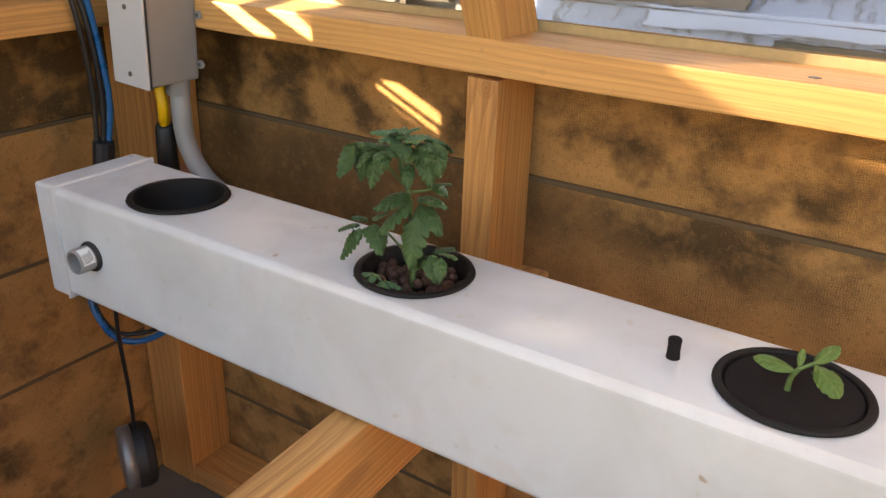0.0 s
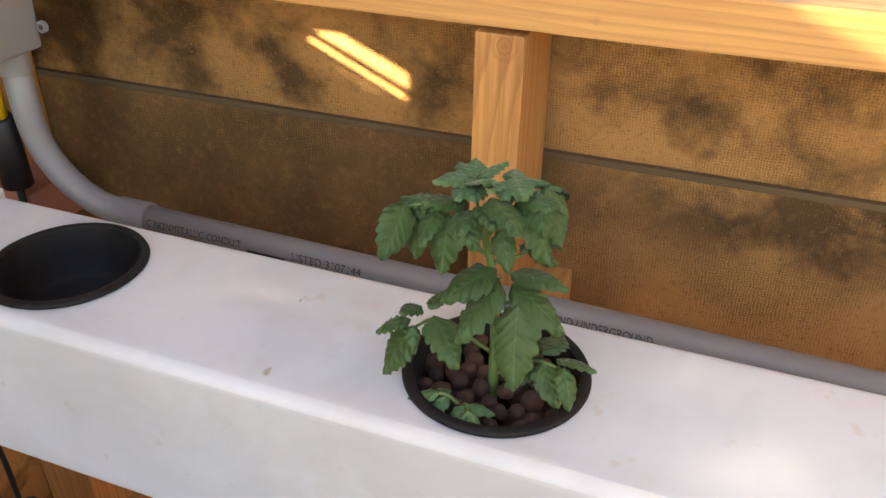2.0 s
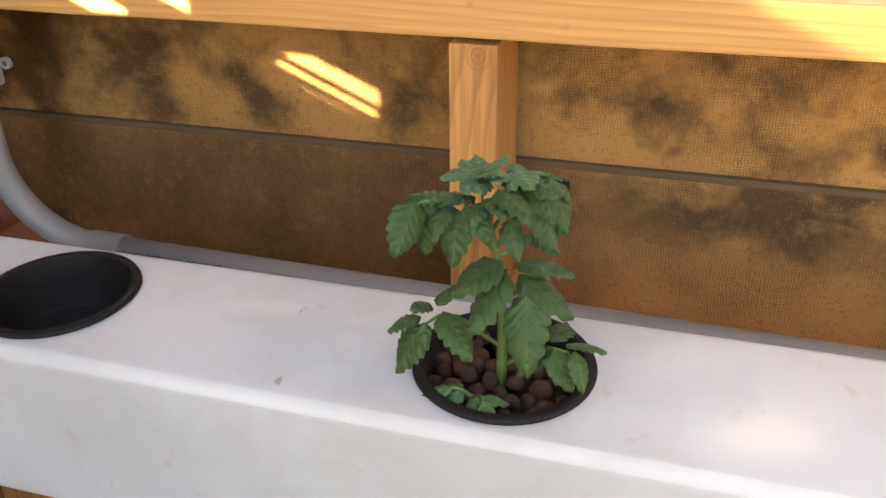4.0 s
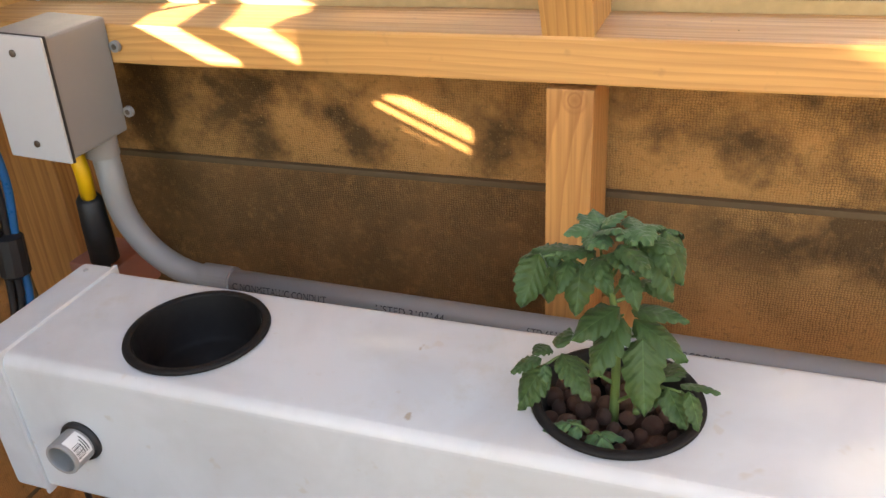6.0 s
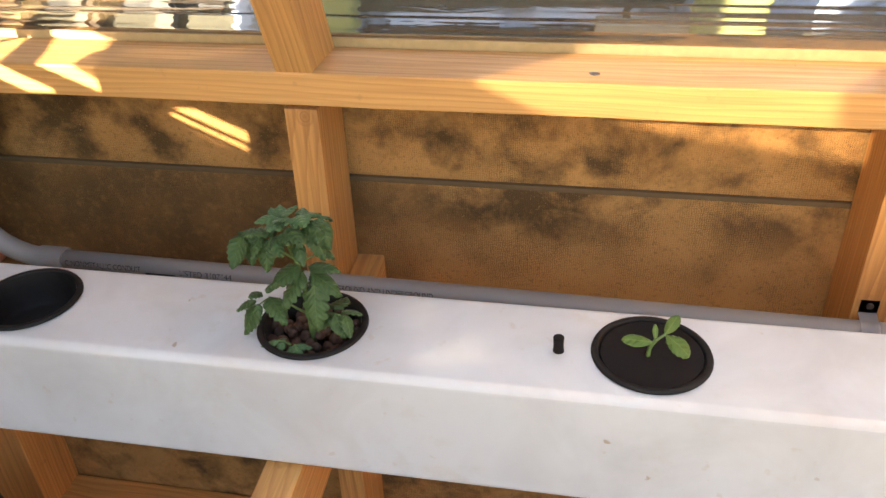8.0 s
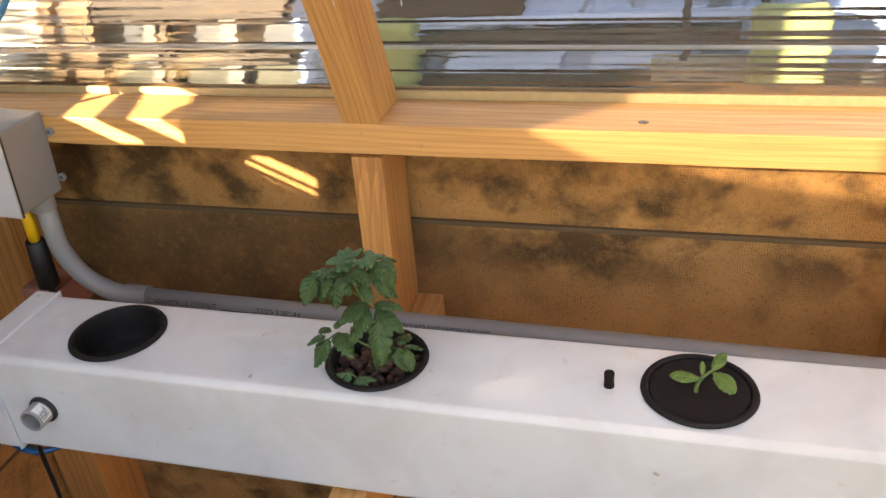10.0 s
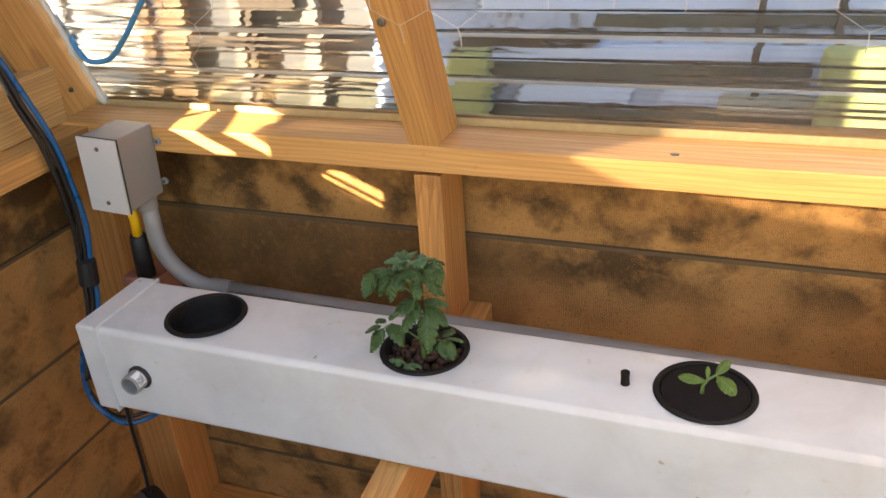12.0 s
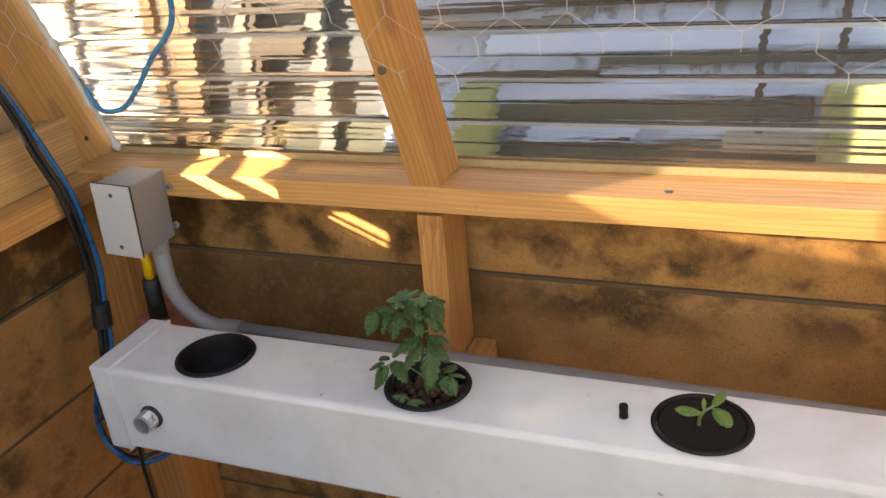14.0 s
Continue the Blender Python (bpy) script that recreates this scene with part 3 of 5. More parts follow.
def sun_mask_panel():
    ob = thing("sun_mask_panel", (LEFT_X, 0, 1.2), "added plywood sheet above the side wall, its openings shape the sun patches", "panel", kind="structure")
    px = LEFT_X - 0.03

    def back(x, z, y=FRONT_Y):
        """From a place on the wall's front plane back along the sunlight to the panel."""
        k = (px - x) / SUN_WAY.x
        return Vector((0, y + k * SUN_WAY.y, z + k * SUN_WAY.z))

    def slot(tip, x0, x1, low0, high0, low1=None, high1=None):
        """A slanting slot along a line that crosses the sill's front edge at tip: its lower and upper rim above that line at both ends."""
        low1, high1 = low0 if low1 is None else low1, high0 if high1 is None else high1
        line = [1.107 - 0.455 * (x - tip) for x in (x0, x1)]
        return [(x0, line[0] + low0), (x1, line[1] + low1), (x1, line[1] + high1), (x0 + 0.01, line[0] + high0 - 0.0045)]

    openings = [
        [(-0.185, 1.20), (-0.219, 1.150), (-0.248, 1.106), (-0.175, 1.074), (-0.107, 1.058), (0.096, 1.034), (0.128, 1.028), (0.128, 1.20)],
        [(-0.955, 1.1547), (-0.778, 1.0745), (-0.732, 1.0745), (-0.735, 1.0790), (-0.765, 1.0925), (-0.945, 1.1802)],
        [(-0.734, 1.0660), (-0.624, 1.0161), (-0.624, 1.0351), (-0.690, 1.0640), (-0.729, 1.0640)],
        slot(-0.848, -0.738, -0.626, -0.002, 0.0075),
        slot(-0.848, -0.712, -0.655, -0.013, -0.007),
        slot(-0.763, -0.870, -0.673, 0.0, 0.034, 0.007, 0.045),
    ]
    holes = [[back(*q) for q in o] for o in openings]
    rnd = random.Random(3)
    patches = [[(-0.70, 1.122), (-0.64, 1.121), (-0.57, 1.126), (-0.545, 1.138), (-0.58, 1.150), (-0.63, 1.141), (-0.72, 1.144)]]
    holes += [[back(*q) for q in o] for o in patches]
    for cx, cy, wx, wy in ((-0.245, 0.714, 0.055, 0.013), (-0.225, 0.660, 0.045, 0.022), (-0.10, 0.722, 0.04, 0.008), (0.035, 0.640, 0.035, 0.009), (-0.52, 0.70, 0.035, 0.009)):
        holes.append([back(cx + wx * math.cos(a) * rnd.uniform(0.6, 1.2), TUBE_TOP, cy + wy * math.sin(a) * rnd.uniform(0.6, 1.2)) for a in [2 * math.pi * i / 9 for i in range(9)]])
    outer = [Vector((0, -1.35, 1.10)), Vector((0, 0.935, 1.10)), Vector((0, 0.93, 1.16)), Vector((0, 0.85, 1.43)), Vector((0, 0.65, 2.1)), Vector((0, 0.0, 2.6)), Vector((0, -1.35, 2.1))]
    loops = [[(v.y, v.z, 0) for v in lp] for lp in [outer] + holes]
    flat = [Vector((0, a, b)) for lp in loops for a, b, _ in lp]
    from mathutils.geometry import tessellate_polygon
    bm = bmesh.new()
    near = [bm.verts.new((px + 0.006, v.y, v.z)) for v in flat]
    far = [bm.verts.new((px - 0.006, v.y, v.z)) for v in flat]
    for a, b, c in tessellate_polygon([[Vector(p) for p in lp] for lp in loops]):
        bm.faces.new((near[a], near[b], near[c]))
        bm.faces.new((far[c], far[b], far[a]))
    k = 0
    for lp in loops:
        n = len(lp)
        for i in range(n):
            j = (i + 1) % n
            bm.faces.new((near[k + i], near[k + j], far[k + j], far[k + i]))
        k += n
    bmesh.ops.recalc_face_normals(bm, faces=bm.faces)
    part("sheet", bm, M_PLY, ob)
    ys, zs = [v.y for v in holes[0]], [v.z for v in holes[0]]
    block("dimming_pane", (px - 0.012, min(ys) - 0.02, min(zs) - 0.02), (px - 0.009, max(ys) + 0.02, max(zs) + 0.02), M_SUN_DIM, ob, "added pane that dims the large sun patch", bevel=0.0)
    for h in holes[len(openings):]:
        ys, zs = [v.y for v in h], [v.z for v in h]
        block("faint_sun_pane", (px - 0.012, min(ys) - 0.01, min(zs) - 0.01), (px - 0.009, max(ys) + 0.01, max(zs) + 0.01), M_SUN_FAINT, ob, bevel=0.0)


sun_mask_panel()

# ---- outside, seen through the ribs ----
# the dark olive blotches are tree reflections put into the wall's colour
_h = Mat("blue_grey_paint_with_reflections", 0.6)
_n = _h.noise(_h.mapped((2.2, 1, 1)), 6.0, 6.0, 0.7)
_h.colour(_h.mix(_h.ramp(_n, [(0.50, 0.0), (0.60, 0.8)]), _h.mix(_h.noise(_h.co, 3.0, 3.0), (0.25, 0.34, 0.52), (0.34, 0.45, 0.66)), (0.11, 0.115, 0.095)))
_h.bump(_n, 0.1, 0.002)
M_HOUSE = _h.m
M_CREAM = plain("cream_render", (0.34, 0.30, 0.22), 0.7, vary=0.12, scale=8)
M_GREIGE = plain("grey_beige_boards", (0.17, 0.16, 0.145), 0.7, vary=0.2, scale=9)
M_WHITE_OUT = plain("white_outdoor_paint", (0.78, 0.74, 0.66), 0.6, vary=0.08, scale=9)
M_PALE_BLUE = plain("pale_blue_paint", (0.42, 0.54, 0.76), 0.6, vary=0.08, scale=8)
M_LIME = plain("yellow_green_paint", (0.27, 0.29, 0.115), 0.6, vary=0.1)
M_BROWN = plain("dark_brown_boards", (0.06, 0.045, 0.033), 0.7, vary=0.2)

M_OLIVE = plain("dark_olive_boards", (0.085, 0.085, 0.062), 0.7, vary=0.6, scale=22)
M_COOL = plain("cool_grey_boards", (0.075, 0.082, 0.09), 0.6, vary=0.3, scale=6)

GZ = FLOOR - 0.05
house = thing("house", (0.6, 3.2, GZ), "blue-grey house wall outside with brown bands, pale ledges and painted-in tree reflections", "house")
block("wall", (-1.40, 3.2, GZ), (6.0, 3.4, 3.4), M_HOUSE, house)
block("skirting", (-1.40, 3.15, GZ), (6.0, 3.199, 0.445), M_OLIVE, house)
# the grey-beige band at z 0.90 also stands in for reflected trees
for x0, x1, z0, z1, mat in ((-0.88, -0.40, 0.447, 0.462, M_BROWN), (-1.05, 0.24, 0.53, 0.62, M_OLIVE), (-1.05, -0.52, 0.685, 0.745, M_BROWN), (-0.52, 1.2, 0.76, 0.80, M_OLIVE), (-1.26, -0.62, 0.90, 0.955, M_GREIGE), (-1.30, 3.0, 0.985, 1.02, M_BROWN), (-1.22, -0.75, 1.08, 1.16, M_OLIVE)):
    block("band", (x0, 3.16, z0), (x1, 3.199, z1), mat, house)
for x0, x1 in ((-0.80, -0.38), (-0.27, 0.10)):
    block("pale_pane", (x0, 3.17, 0.464), (x1, 3.199, 0.525), M_PALE_BLUE, house)
for z0, z1 in ((0.635, 0.68), (0.82, 0.885)):
    block("pale_board", (-0.95, 3.17, z0), (1.4, 3.199, z1), M_PALE_BLUE, house)
block("pale_ledge", (-0.06, 2.98, 0.475), (0.27, 3.13, 0.515), M_CREAM, house)
block("pale_ledge", (-1.11, 2.98, 0.47), (-0.98, 3.13, 0.505), M_CREAM, house)
for x0, w, z1 in ((-1.02, 0.15, 0.72), (0.25, 0.24, 0.73)):
    t = thing("painted_post", (x0, 3.0, GZ), "yellow-green painted post outside the greenhouse", "post", "posts outside")
    block("post", (x0, 2.93, GZ), (x0 + w, 3.05, z1), M_LIME, t, axis="z", bevel=0.03, seg=4)
for x0 in (0.035, 0.285):
    t = thing("dark_pole", (x0, 3.08, GZ), "thin dark pole standing outside", "pole", "poles outside")
    block("pole", (x0, 3.07, GZ), (x0 + 0.026, 3.096, 2.6), M_BROWN, t, axis="z")
# out of view, added to keep the sun off the house wall
fence = thing("shade_fence", (-2.2, 0.7, GZ), "unseen tall board fence added to shade the house wall", "fence")
for k in range(16):
    block("fence_board", (-2.22, -0.25 + 0.15 * k, GZ), (-2.195, -0.104 + 0.15 * k, 3.2 + 0.02 * (k % 3)), M_WOOD_OUT, fence, axis="z")
for z0 in (0.6, 1.7, 2.8):
    block("fence_rail", (-2.26, -0.25, z0), (-2.221, 2.15, z0 + 0.09), M_WOOD_OUT, fence, axis="y")
shed = thing("shed", (-3.0, 3.0, GZ), "sunlit pale shed wall with wooden posts outside", "shed")
block("wall", (-5.5, 3.3, GZ), (-1.41, 3.5, 3.0), M_COOL, shed)
for x0, x1 in ((-4.6, -3.30), (-3.22, -2.98), (-2.92, -2.56)):
    block("white_panel", (x0, 3.27, 0.60), (x1, 3.299, 2.8), M_WHITE_OUT, shed)
block("lower_wall", (-5.5, 3.25, GZ), (-1.41, 3.299, 0.545), M_OLIVE, shed)
for x0, w, mat in ((-3.62, 0.10, M_WOOD_OUT), (-2.53, 0.06, M_WOOD_OUT), (-2.42, 0.13, M_WOOD_OUT), (-2.06, 0.05, M_GREIGE), (-1.99, 0.03, M_BROWN), (-1.72, 0.07, M_GREIGE)):
    block("post", (x0, 3.2, GZ), (x0 + w, 3.249, 3.0), mat, shed, axis="z")
# the strip from z 0.86 to 0.97 imitates a dark reflection, others are rails
for x0, x1, z0, z1 in ((-5.5, -1.41, 0.55, 0.57), (-2.25, -1.41, 0.73, 0.78), (-1.98, -1.72, 0.86, 0.97), (-2.29, -1.60, 1.05, 1.09)):
    block("rail", (x0, 3.15, z0), (x1, 3.199, z1), M_BROWN, shed)
for x0, w in ((-2.68, 0.10), (-2.50, 0.035)):
    t = thing("pale_plank", (x0, 3.0, GZ), "narrow pale plank standing upright outside", "plank", "planks outside")
    block("plank", (x0, 3.0, GZ), (x0 + w, 3.03, 0.56), M_WHITE_OUT if w < 0.05 else M_CREAM, t, axis="z")
for k, (x0, w, z1, mat) in enumerate(((-2.95, 0.17, 0.36, M_BROWN), (-2.26, 0.07, 0.50, M_WHITE_OUT), (-2.12, 0.16, 0.505, M_CREAM), (-1.92, 0.11, 0.50, M_WHITE_OUT), (-1.78, 0.06, 0.49, M_BLUE_ROPE), (-1.66, 0.19, 0.46, M_WOOD_OUT))):
    t = thing("crate", (x0, 2.9, GZ), ("weathered dark crate on the ground outside", "pale painted crate on the ground outside", "cream crate on the ground outside", "pale painted crate on the ground outside", "small blue tub on the ground outside", "weathered wooden crate on the ground outside")[k], "crate", "crates outside")
    block("crate_body", (x0, 2.86, GZ), (x0 + w, 3.02, z1), mat, t, bevel=0.008)

# ---- the growing channel ----
TOP, TY0, TY1, TX0, TX1 = 0.950, 0.6165, 0.7425, -0.806, 0.62
TBOT = TOP - 0.127
CUPS = [(-0.6595, 0.679), (-0.3605, 0.679), (-0.0505, 0.679)]
CUP_R = 0.0525

channel = thing("growing_channel", ((TX0 + TX1) / 2, (TY0 + TY1) / 2, TBOT), "white square vinyl growing channel, smudged, lying on a wooden arm", "planter")


def channel_body():
    """A square vinyl tube with rounded edges and round openings through its top."""
    w, h, r, wall = TY1 - TY0, TOP - TBOT, 0.009, 0.004
    bm = bmesh.new()
    prof = []
    for cy, cz, a0 in ((w / 2 - r, h / 2 - r, 0), (-w / 2 + r, h / 2 - r, 90), (-w / 2 + r, -h / 2 + r, 180), (w / 2 - r, -h / 2 + r, 270)):
        for k in range(7):
            a = radians(a0 + 15 * k)
            prof.append((cy + r * math.cos(a), cz + r * math.sin(a)))
    # all but the flat top, which is laid separately with its openings
    n = len(prof)
    xs = [TX0, TX1]
    rows = [[bm.verts.new((x, (TY0 + TY1) / 2 + y, (TOP + TBOT) / 2 + z)) for y, z in prof] for x in xs]
    for k in range(n):
        if k == 6:
            continue
        j = (k + 1) % n
        bm.faces.new((rows[0][k], rows[1][k], rows[1][j], rows[0][j]))
    bm.faces.new(rows[1])
    y_lo, y_hi = TY0 + r, TY1 - r
    seg, hole = 48, CUP_R - 0.004
    cuts = [TX0] + [(a[0] + b[0]) / 2 for a, b in zip(CUPS, CUPS[1:])] + [0.25]
    for (cx, cy), a, b in zip(CUPS, cuts, cuts[1:]):
        ring = [bm.verts.new((cx + hole * math.cos(2 * math.pi * i / seg), cy + hole * math.sin(2 * math.pi * i / seg), TOP)) for i in range(seg)]
        deep = [bm.verts.new((v.co.x, v.co.y, TOP - wall)) for v in ring]
        rim = []
        for i in range(seg):
            c, s = math.cos(2 * math.pi * i / seg), math.sin(2 * math.pi * i / seg)
            k = min([((b if c > 0 else a) - cx) / c if abs(c) > 1e-9 else 9e9, ((y_hi if s > 0 else y_lo) - cy) / s if abs(s) > 1e-9 else 9e9])
            rim.append(bm.verts.new((cx + k * c, cy + k * s, TOP)))
        for i in range(seg):
            j = (i + 1) % seg
            bm.faces.new((ring[i], rim[i], rim[j], ring[j]))
            bm.faces.new((ring[j], deep[j], deep[i], ring[i]))
        for ex, ey in ((a, y_lo), (a, y_hi), (b, y_lo), (b, y_hi)):
            on_x = min((v for v in rim if abs(v.co.x - ex) < 1e-6), key=lambda v: abs(v.co.y - ey))
            on_y = min((v for v in rim if abs(v.co.y - ey) < 1e-6), key=lambda v: abs(v.co.x - ex))
            if on_x is not on_y:
                bm.faces.new((on_x, on_y, bm.verts.new((ex, ey, TOP))))
    e = [bm.verts.new(p) for p in ((0.25, y_lo, TOP), (TX1, y_lo, TOP), (TX1, y_hi, TOP), (0.25, y_hi, TOP))]
    bm.faces.new(e)
    bmesh.ops.remove_doubles(bm, verts=bm.verts, dist=1e-5)
    bmesh.ops.recalc_face_normals(bm, faces=bm.faces)
    return bm


body = part("body", channel_body(), M_VINYL, channel)
for f in body.data.polygons:
    f.use_smooth = abs(f.normal.y) < 0.99 and abs(f.normal.z) < 0.99 and abs(f.normal.x) < 0.5


def end_cap():
    bm = box(0.033, TY1 - TY0 + 0.004, TOP - TBOT + 0.004, 0.006, 4)
    return bm


cap = part("end_cap", end_cap(), M_VINYL, channel, "white vinyl end cap", Matrix.Translation((TX0 + 0.0065, (TY0 + TY1) / 2, (TOP + TBOT) / 2)))
lip = box(0.003, TY1 - TY0 + 0.0056, TOP - TBOT + 0.0056, 0.0012)
part("cap_lip", lip, M_VINYL, cap, m=Matrix.Translation((TX0 + 0.0225, (TY0 + TY1) / 2, (TOP + TBOT) / 2)))
part("screw", ringed([(0.0022, 0), (0.0021, 0.0006), (0.001, 0.0009), (0.0, 0.0009)], 14), M_STEEL, cap, "small steel screw", Matrix.Translation((TX0 + 0.004, TY1 - 0.012, TOP + 0.003)))

# drain stub on the channel's front
PX, PZ = -0.731, 0.886
stub = part("drain_stub", ringed([(0.0134, 0.0), (0.0134, 0.021), (0.0128, 0.022), (0.0110, 0.022), (0.0106, 0.021), (0.0106, 0.003), (0.0, 0.003)], 40), M_PVC, channel, "grey plastic pipe stub with a barcode sticker", Matrix.Translation((PX, TY0, PZ)) @ pose(0, 0, 0, 90, 0, 0))
part("grommet", ringed([(0.0132, -0.002), (0.0162, -0.002), (0.0168, 0.002), (0.0158, 0.004), (0.0136, 0.0044)], 40, True), M_RUBBER, stub, "black rubber grommet", Matrix.Translation((PX, TY0, PZ)) @ pose(0, 0, 0, 90, 0, 0))


def wrap(r, a0, a1, h0, h1, seg=12):
    """A patch of a cylinder about local z."""
    bm = bmesh.new()
    rows = [[bm.verts.new((r * math.cos(a), r * math.sin(a), h)) for h in (h0, h1)] for a in [radians(a0 + (a1 - a0) * i / seg) for i in range(seg + 1)]]
    for p, q in zip(rows, rows[1:]):
        bm.faces.new((p[0], q[0], q[1], p[1]))
    return bm


stub_pose = Matrix.Translation((PX, TY0, PZ)) @ pose(0, 0, 0, 90, 0, 0)
part("sticker", wrap(0.0136, -5, 80, 0.006, 0.0195), M_LABEL, stub, "white paper sticker", stub_pose)
for i in range(9):
    a = 4 + 5.0 * i
    part("sticker_bar", wrap(0.01375, a, a + (1.6 if i % 3 else 3.0), 0.012, 0.019, 2), M_INK, stub, m=stub_pose)
for i in range(3):
    part("sticker_bar", wrap(0.01375, 8, 60 - 9 * i, 0.008 + 0.0018 * i, 0.0088 + 0.0018 * i, 8), M_INK, stub, m=stub_pose)

# net cups
def cup(i, cx, cy, label):
    t = thing("net_cup", (cx, cy, TOP - 0.06), label, "pot", "cups in the channel")
    m = Matrix.Translation((cx, cy, TOP))
    part("rim", ringed([(CUP_R - 0.007, 0.0005), (CUP_R - 0.006, 0.0035), (CUP_R - 0.001, 0.0032), (CUP_R, 0.001), (CUP_R - 0.001, 0.0002)], 64, True), M_CUP, t, m=m, smooth=True)
    part("bowl", ringed([(CUP_R - 0.007, 0.002), (CUP_R - 0.0085, -0.012), (CUP_R - 0.011, -0.032), (CUP_R - 0.015, -0.036), (0.006, -0.036), (0.0055, -0.044), (0.0, -0.044)], 48, first=False), M_CUP, t, m=m, smooth=True)
    return t


cup(0, *CUPS[0], "empty round black net cup set into the channel")
cup(1, *CUPS[1], "black net cup filled with brown clay pebbles")
cup(2, *CUPS[2], "black net cup closed with a foam disc")

# air plug
plug = thing("plug", (-0.131, 0.673, TOP), "short black foam plug standing in the channel's top", "plug")
part("plug_body", ringed([(0.0050, -0.006), (0.0050, 0.001), (0.0046, 0.005), (0.0046, 0.010), (0.0050, 0.0145), (0.0047, 0.0155), (0.0, 0.016)], 24), M_FOAM, plug, m=Matrix.Translation((-0.131, 0.673, TOP)) @ pose(0, 0, 0, 0, -1, 0), smooth=False)

# clay pebbles
rng = random.Random(4)
pebbles = thing("clay_pebbles", (*CUPS[1], TOP - 0.03), "round brown clay pebbles filling the net cup", "pebbles")
shapes = []
for k in range(6):
    bm = bmesh.new()
    bmesh.ops.create_icosphere(bm, subdivisions=2, radius=1)
    for v in bm.verts:
        v.co *= 1 + 0.16 * noise.noise(v.co * 1.3 + Vector((k * 7, 0, 0)))
    me = bpy.data.meshes.new("pebble")
    bm.to_mesh(me)
    bm.free()
    me.shade_smooth()
    me.materials.append(M_PEBBLE)
    shapes.append(me)
spots = []
for _ in range(4000):
    r, a = 0.0430 * math.sqrt(rng.random()), rng.random() * 2 * math.pi
    q = Vector((r * math.cos(a), r * math.sin(a)))
    s = rng.uniform(0.0048, 0.0072)
    if all((q - o).length > (s + so) * 0.86 for o, so in spots):
        spots.append((q, s))
lower = [(Vector((rng.uniform(-1, 1), rng.uniform(-1, 1))) * 0.029, 0.0075) for _ in range(26)]
for k, (q, s) in enumerate(spots + lower):
    ob = new("pebble", shapes[k % 6])
    ob.parent = pebbles
    h = -0.010 + rng.uniform(-0.003, 0.003) - 0.002 * (q.length / 0.04) ** 2 if k < len(spots) else -0.022
    w = Matrix.Translation((CUPS[1][0] + q.x, CUPS[1][1] + q.y, TOP + h)) @ Euler((rng.random() * 6, rng.random() * 6, rng.random() * 6)).to_matrix().to_4x4() @ Matrix.Diagonal((s * rng.uniform(0.9, 1.12), s, s * rng.uniform(0.85, 1.0), 1))
    ob.matrix_basis = PLACED[pebbles.name].inverted() @ w

# ---- leaves ----
def leaflet_mesh(length, width, lobes, depth, droop, fold, seed, mat, nx=14, ny=4, blunt=False):
    """A pointed, toothed leaf along local x, folded along its midrib and bent down towards its tip."""
    bm = bmesh.new()
    grid = []
    for i in range(nx + 1):
        t = i / nx
        env = 2.0 * t ** 0.43 * (1 - t) ** 0.84
        if blunt:
            env = math.sin(math.pi * t ** 1.15) ** 0.55
        tooth = 1 - depth * (0.5 + 0.5 * math.cos(2 * math.pi * (t * lobes + 0.1))) * (0.4 + 0.6 * min(1, 3 * t))
        jag = 1 - depth * (0.5 + 0.5 * math.cos(2 * math.pi * (t * lobes * 0.93 + 0.45 + 0.1 * math.sin(seed)))) * (0.4 + 0.6 * min(1, 3 * t))
        row = []
        for j in range(-ny, ny + 1):
            u = j / ny
            x = length * (t + 0.10 * abs(u) * (1 - t) * (0.5 - 0.5 * math.cos(2 * math.pi * t * lobes)))
            y = 0.5 * width * env * (tooth if u > 0 else jag) * (1 if 0 < i < nx else 0.02) * u
            z = fold * abs(y) - droop * length * t * t - 0.16 * width * abs(u) ** 2
            z += 0.045 * width * math.sin(2 * math.pi * (t * lobes * 1.0 - abs(u) * 0.7)) * abs(u)
            p = Vector((x, y, z))
            p += 0.05 * width * noise.noise_vector(p * 60 + Vector((seed * 3.1, seed, 0)))
            row.append(bm.verts.new(p))
        grid.append(row)
    for a, b in zip(grid, grid[1:]):
        for j in range(2 * ny):
            bm.faces.new((a[j], b[j], b[j + 1], a[j + 1]))
    return bm


def aim(at, way, roll=0.0):
    """A pose with local x along way and local z as far up as it goes."""
    x = Vector(way).normalized()
    up = Vector((0, 0, 1)) if abs(x.z) < 0.95 else Vector((0, 1, 0))
    y = up.cross(x).normalized()
    z = x.cross(y)
    return Matrix.Translation(at) @ Matrix((x, y, z)).transposed().to_4x4() @ pose(0, 0, 0, roll, 0, 0)


def polar(az, el):
    return Vector((math.cos(radians(az)) * math.cos(radians(el)), math.sin(radians(az)) * math.cos(radians(el)), math.sin(radians(el))))


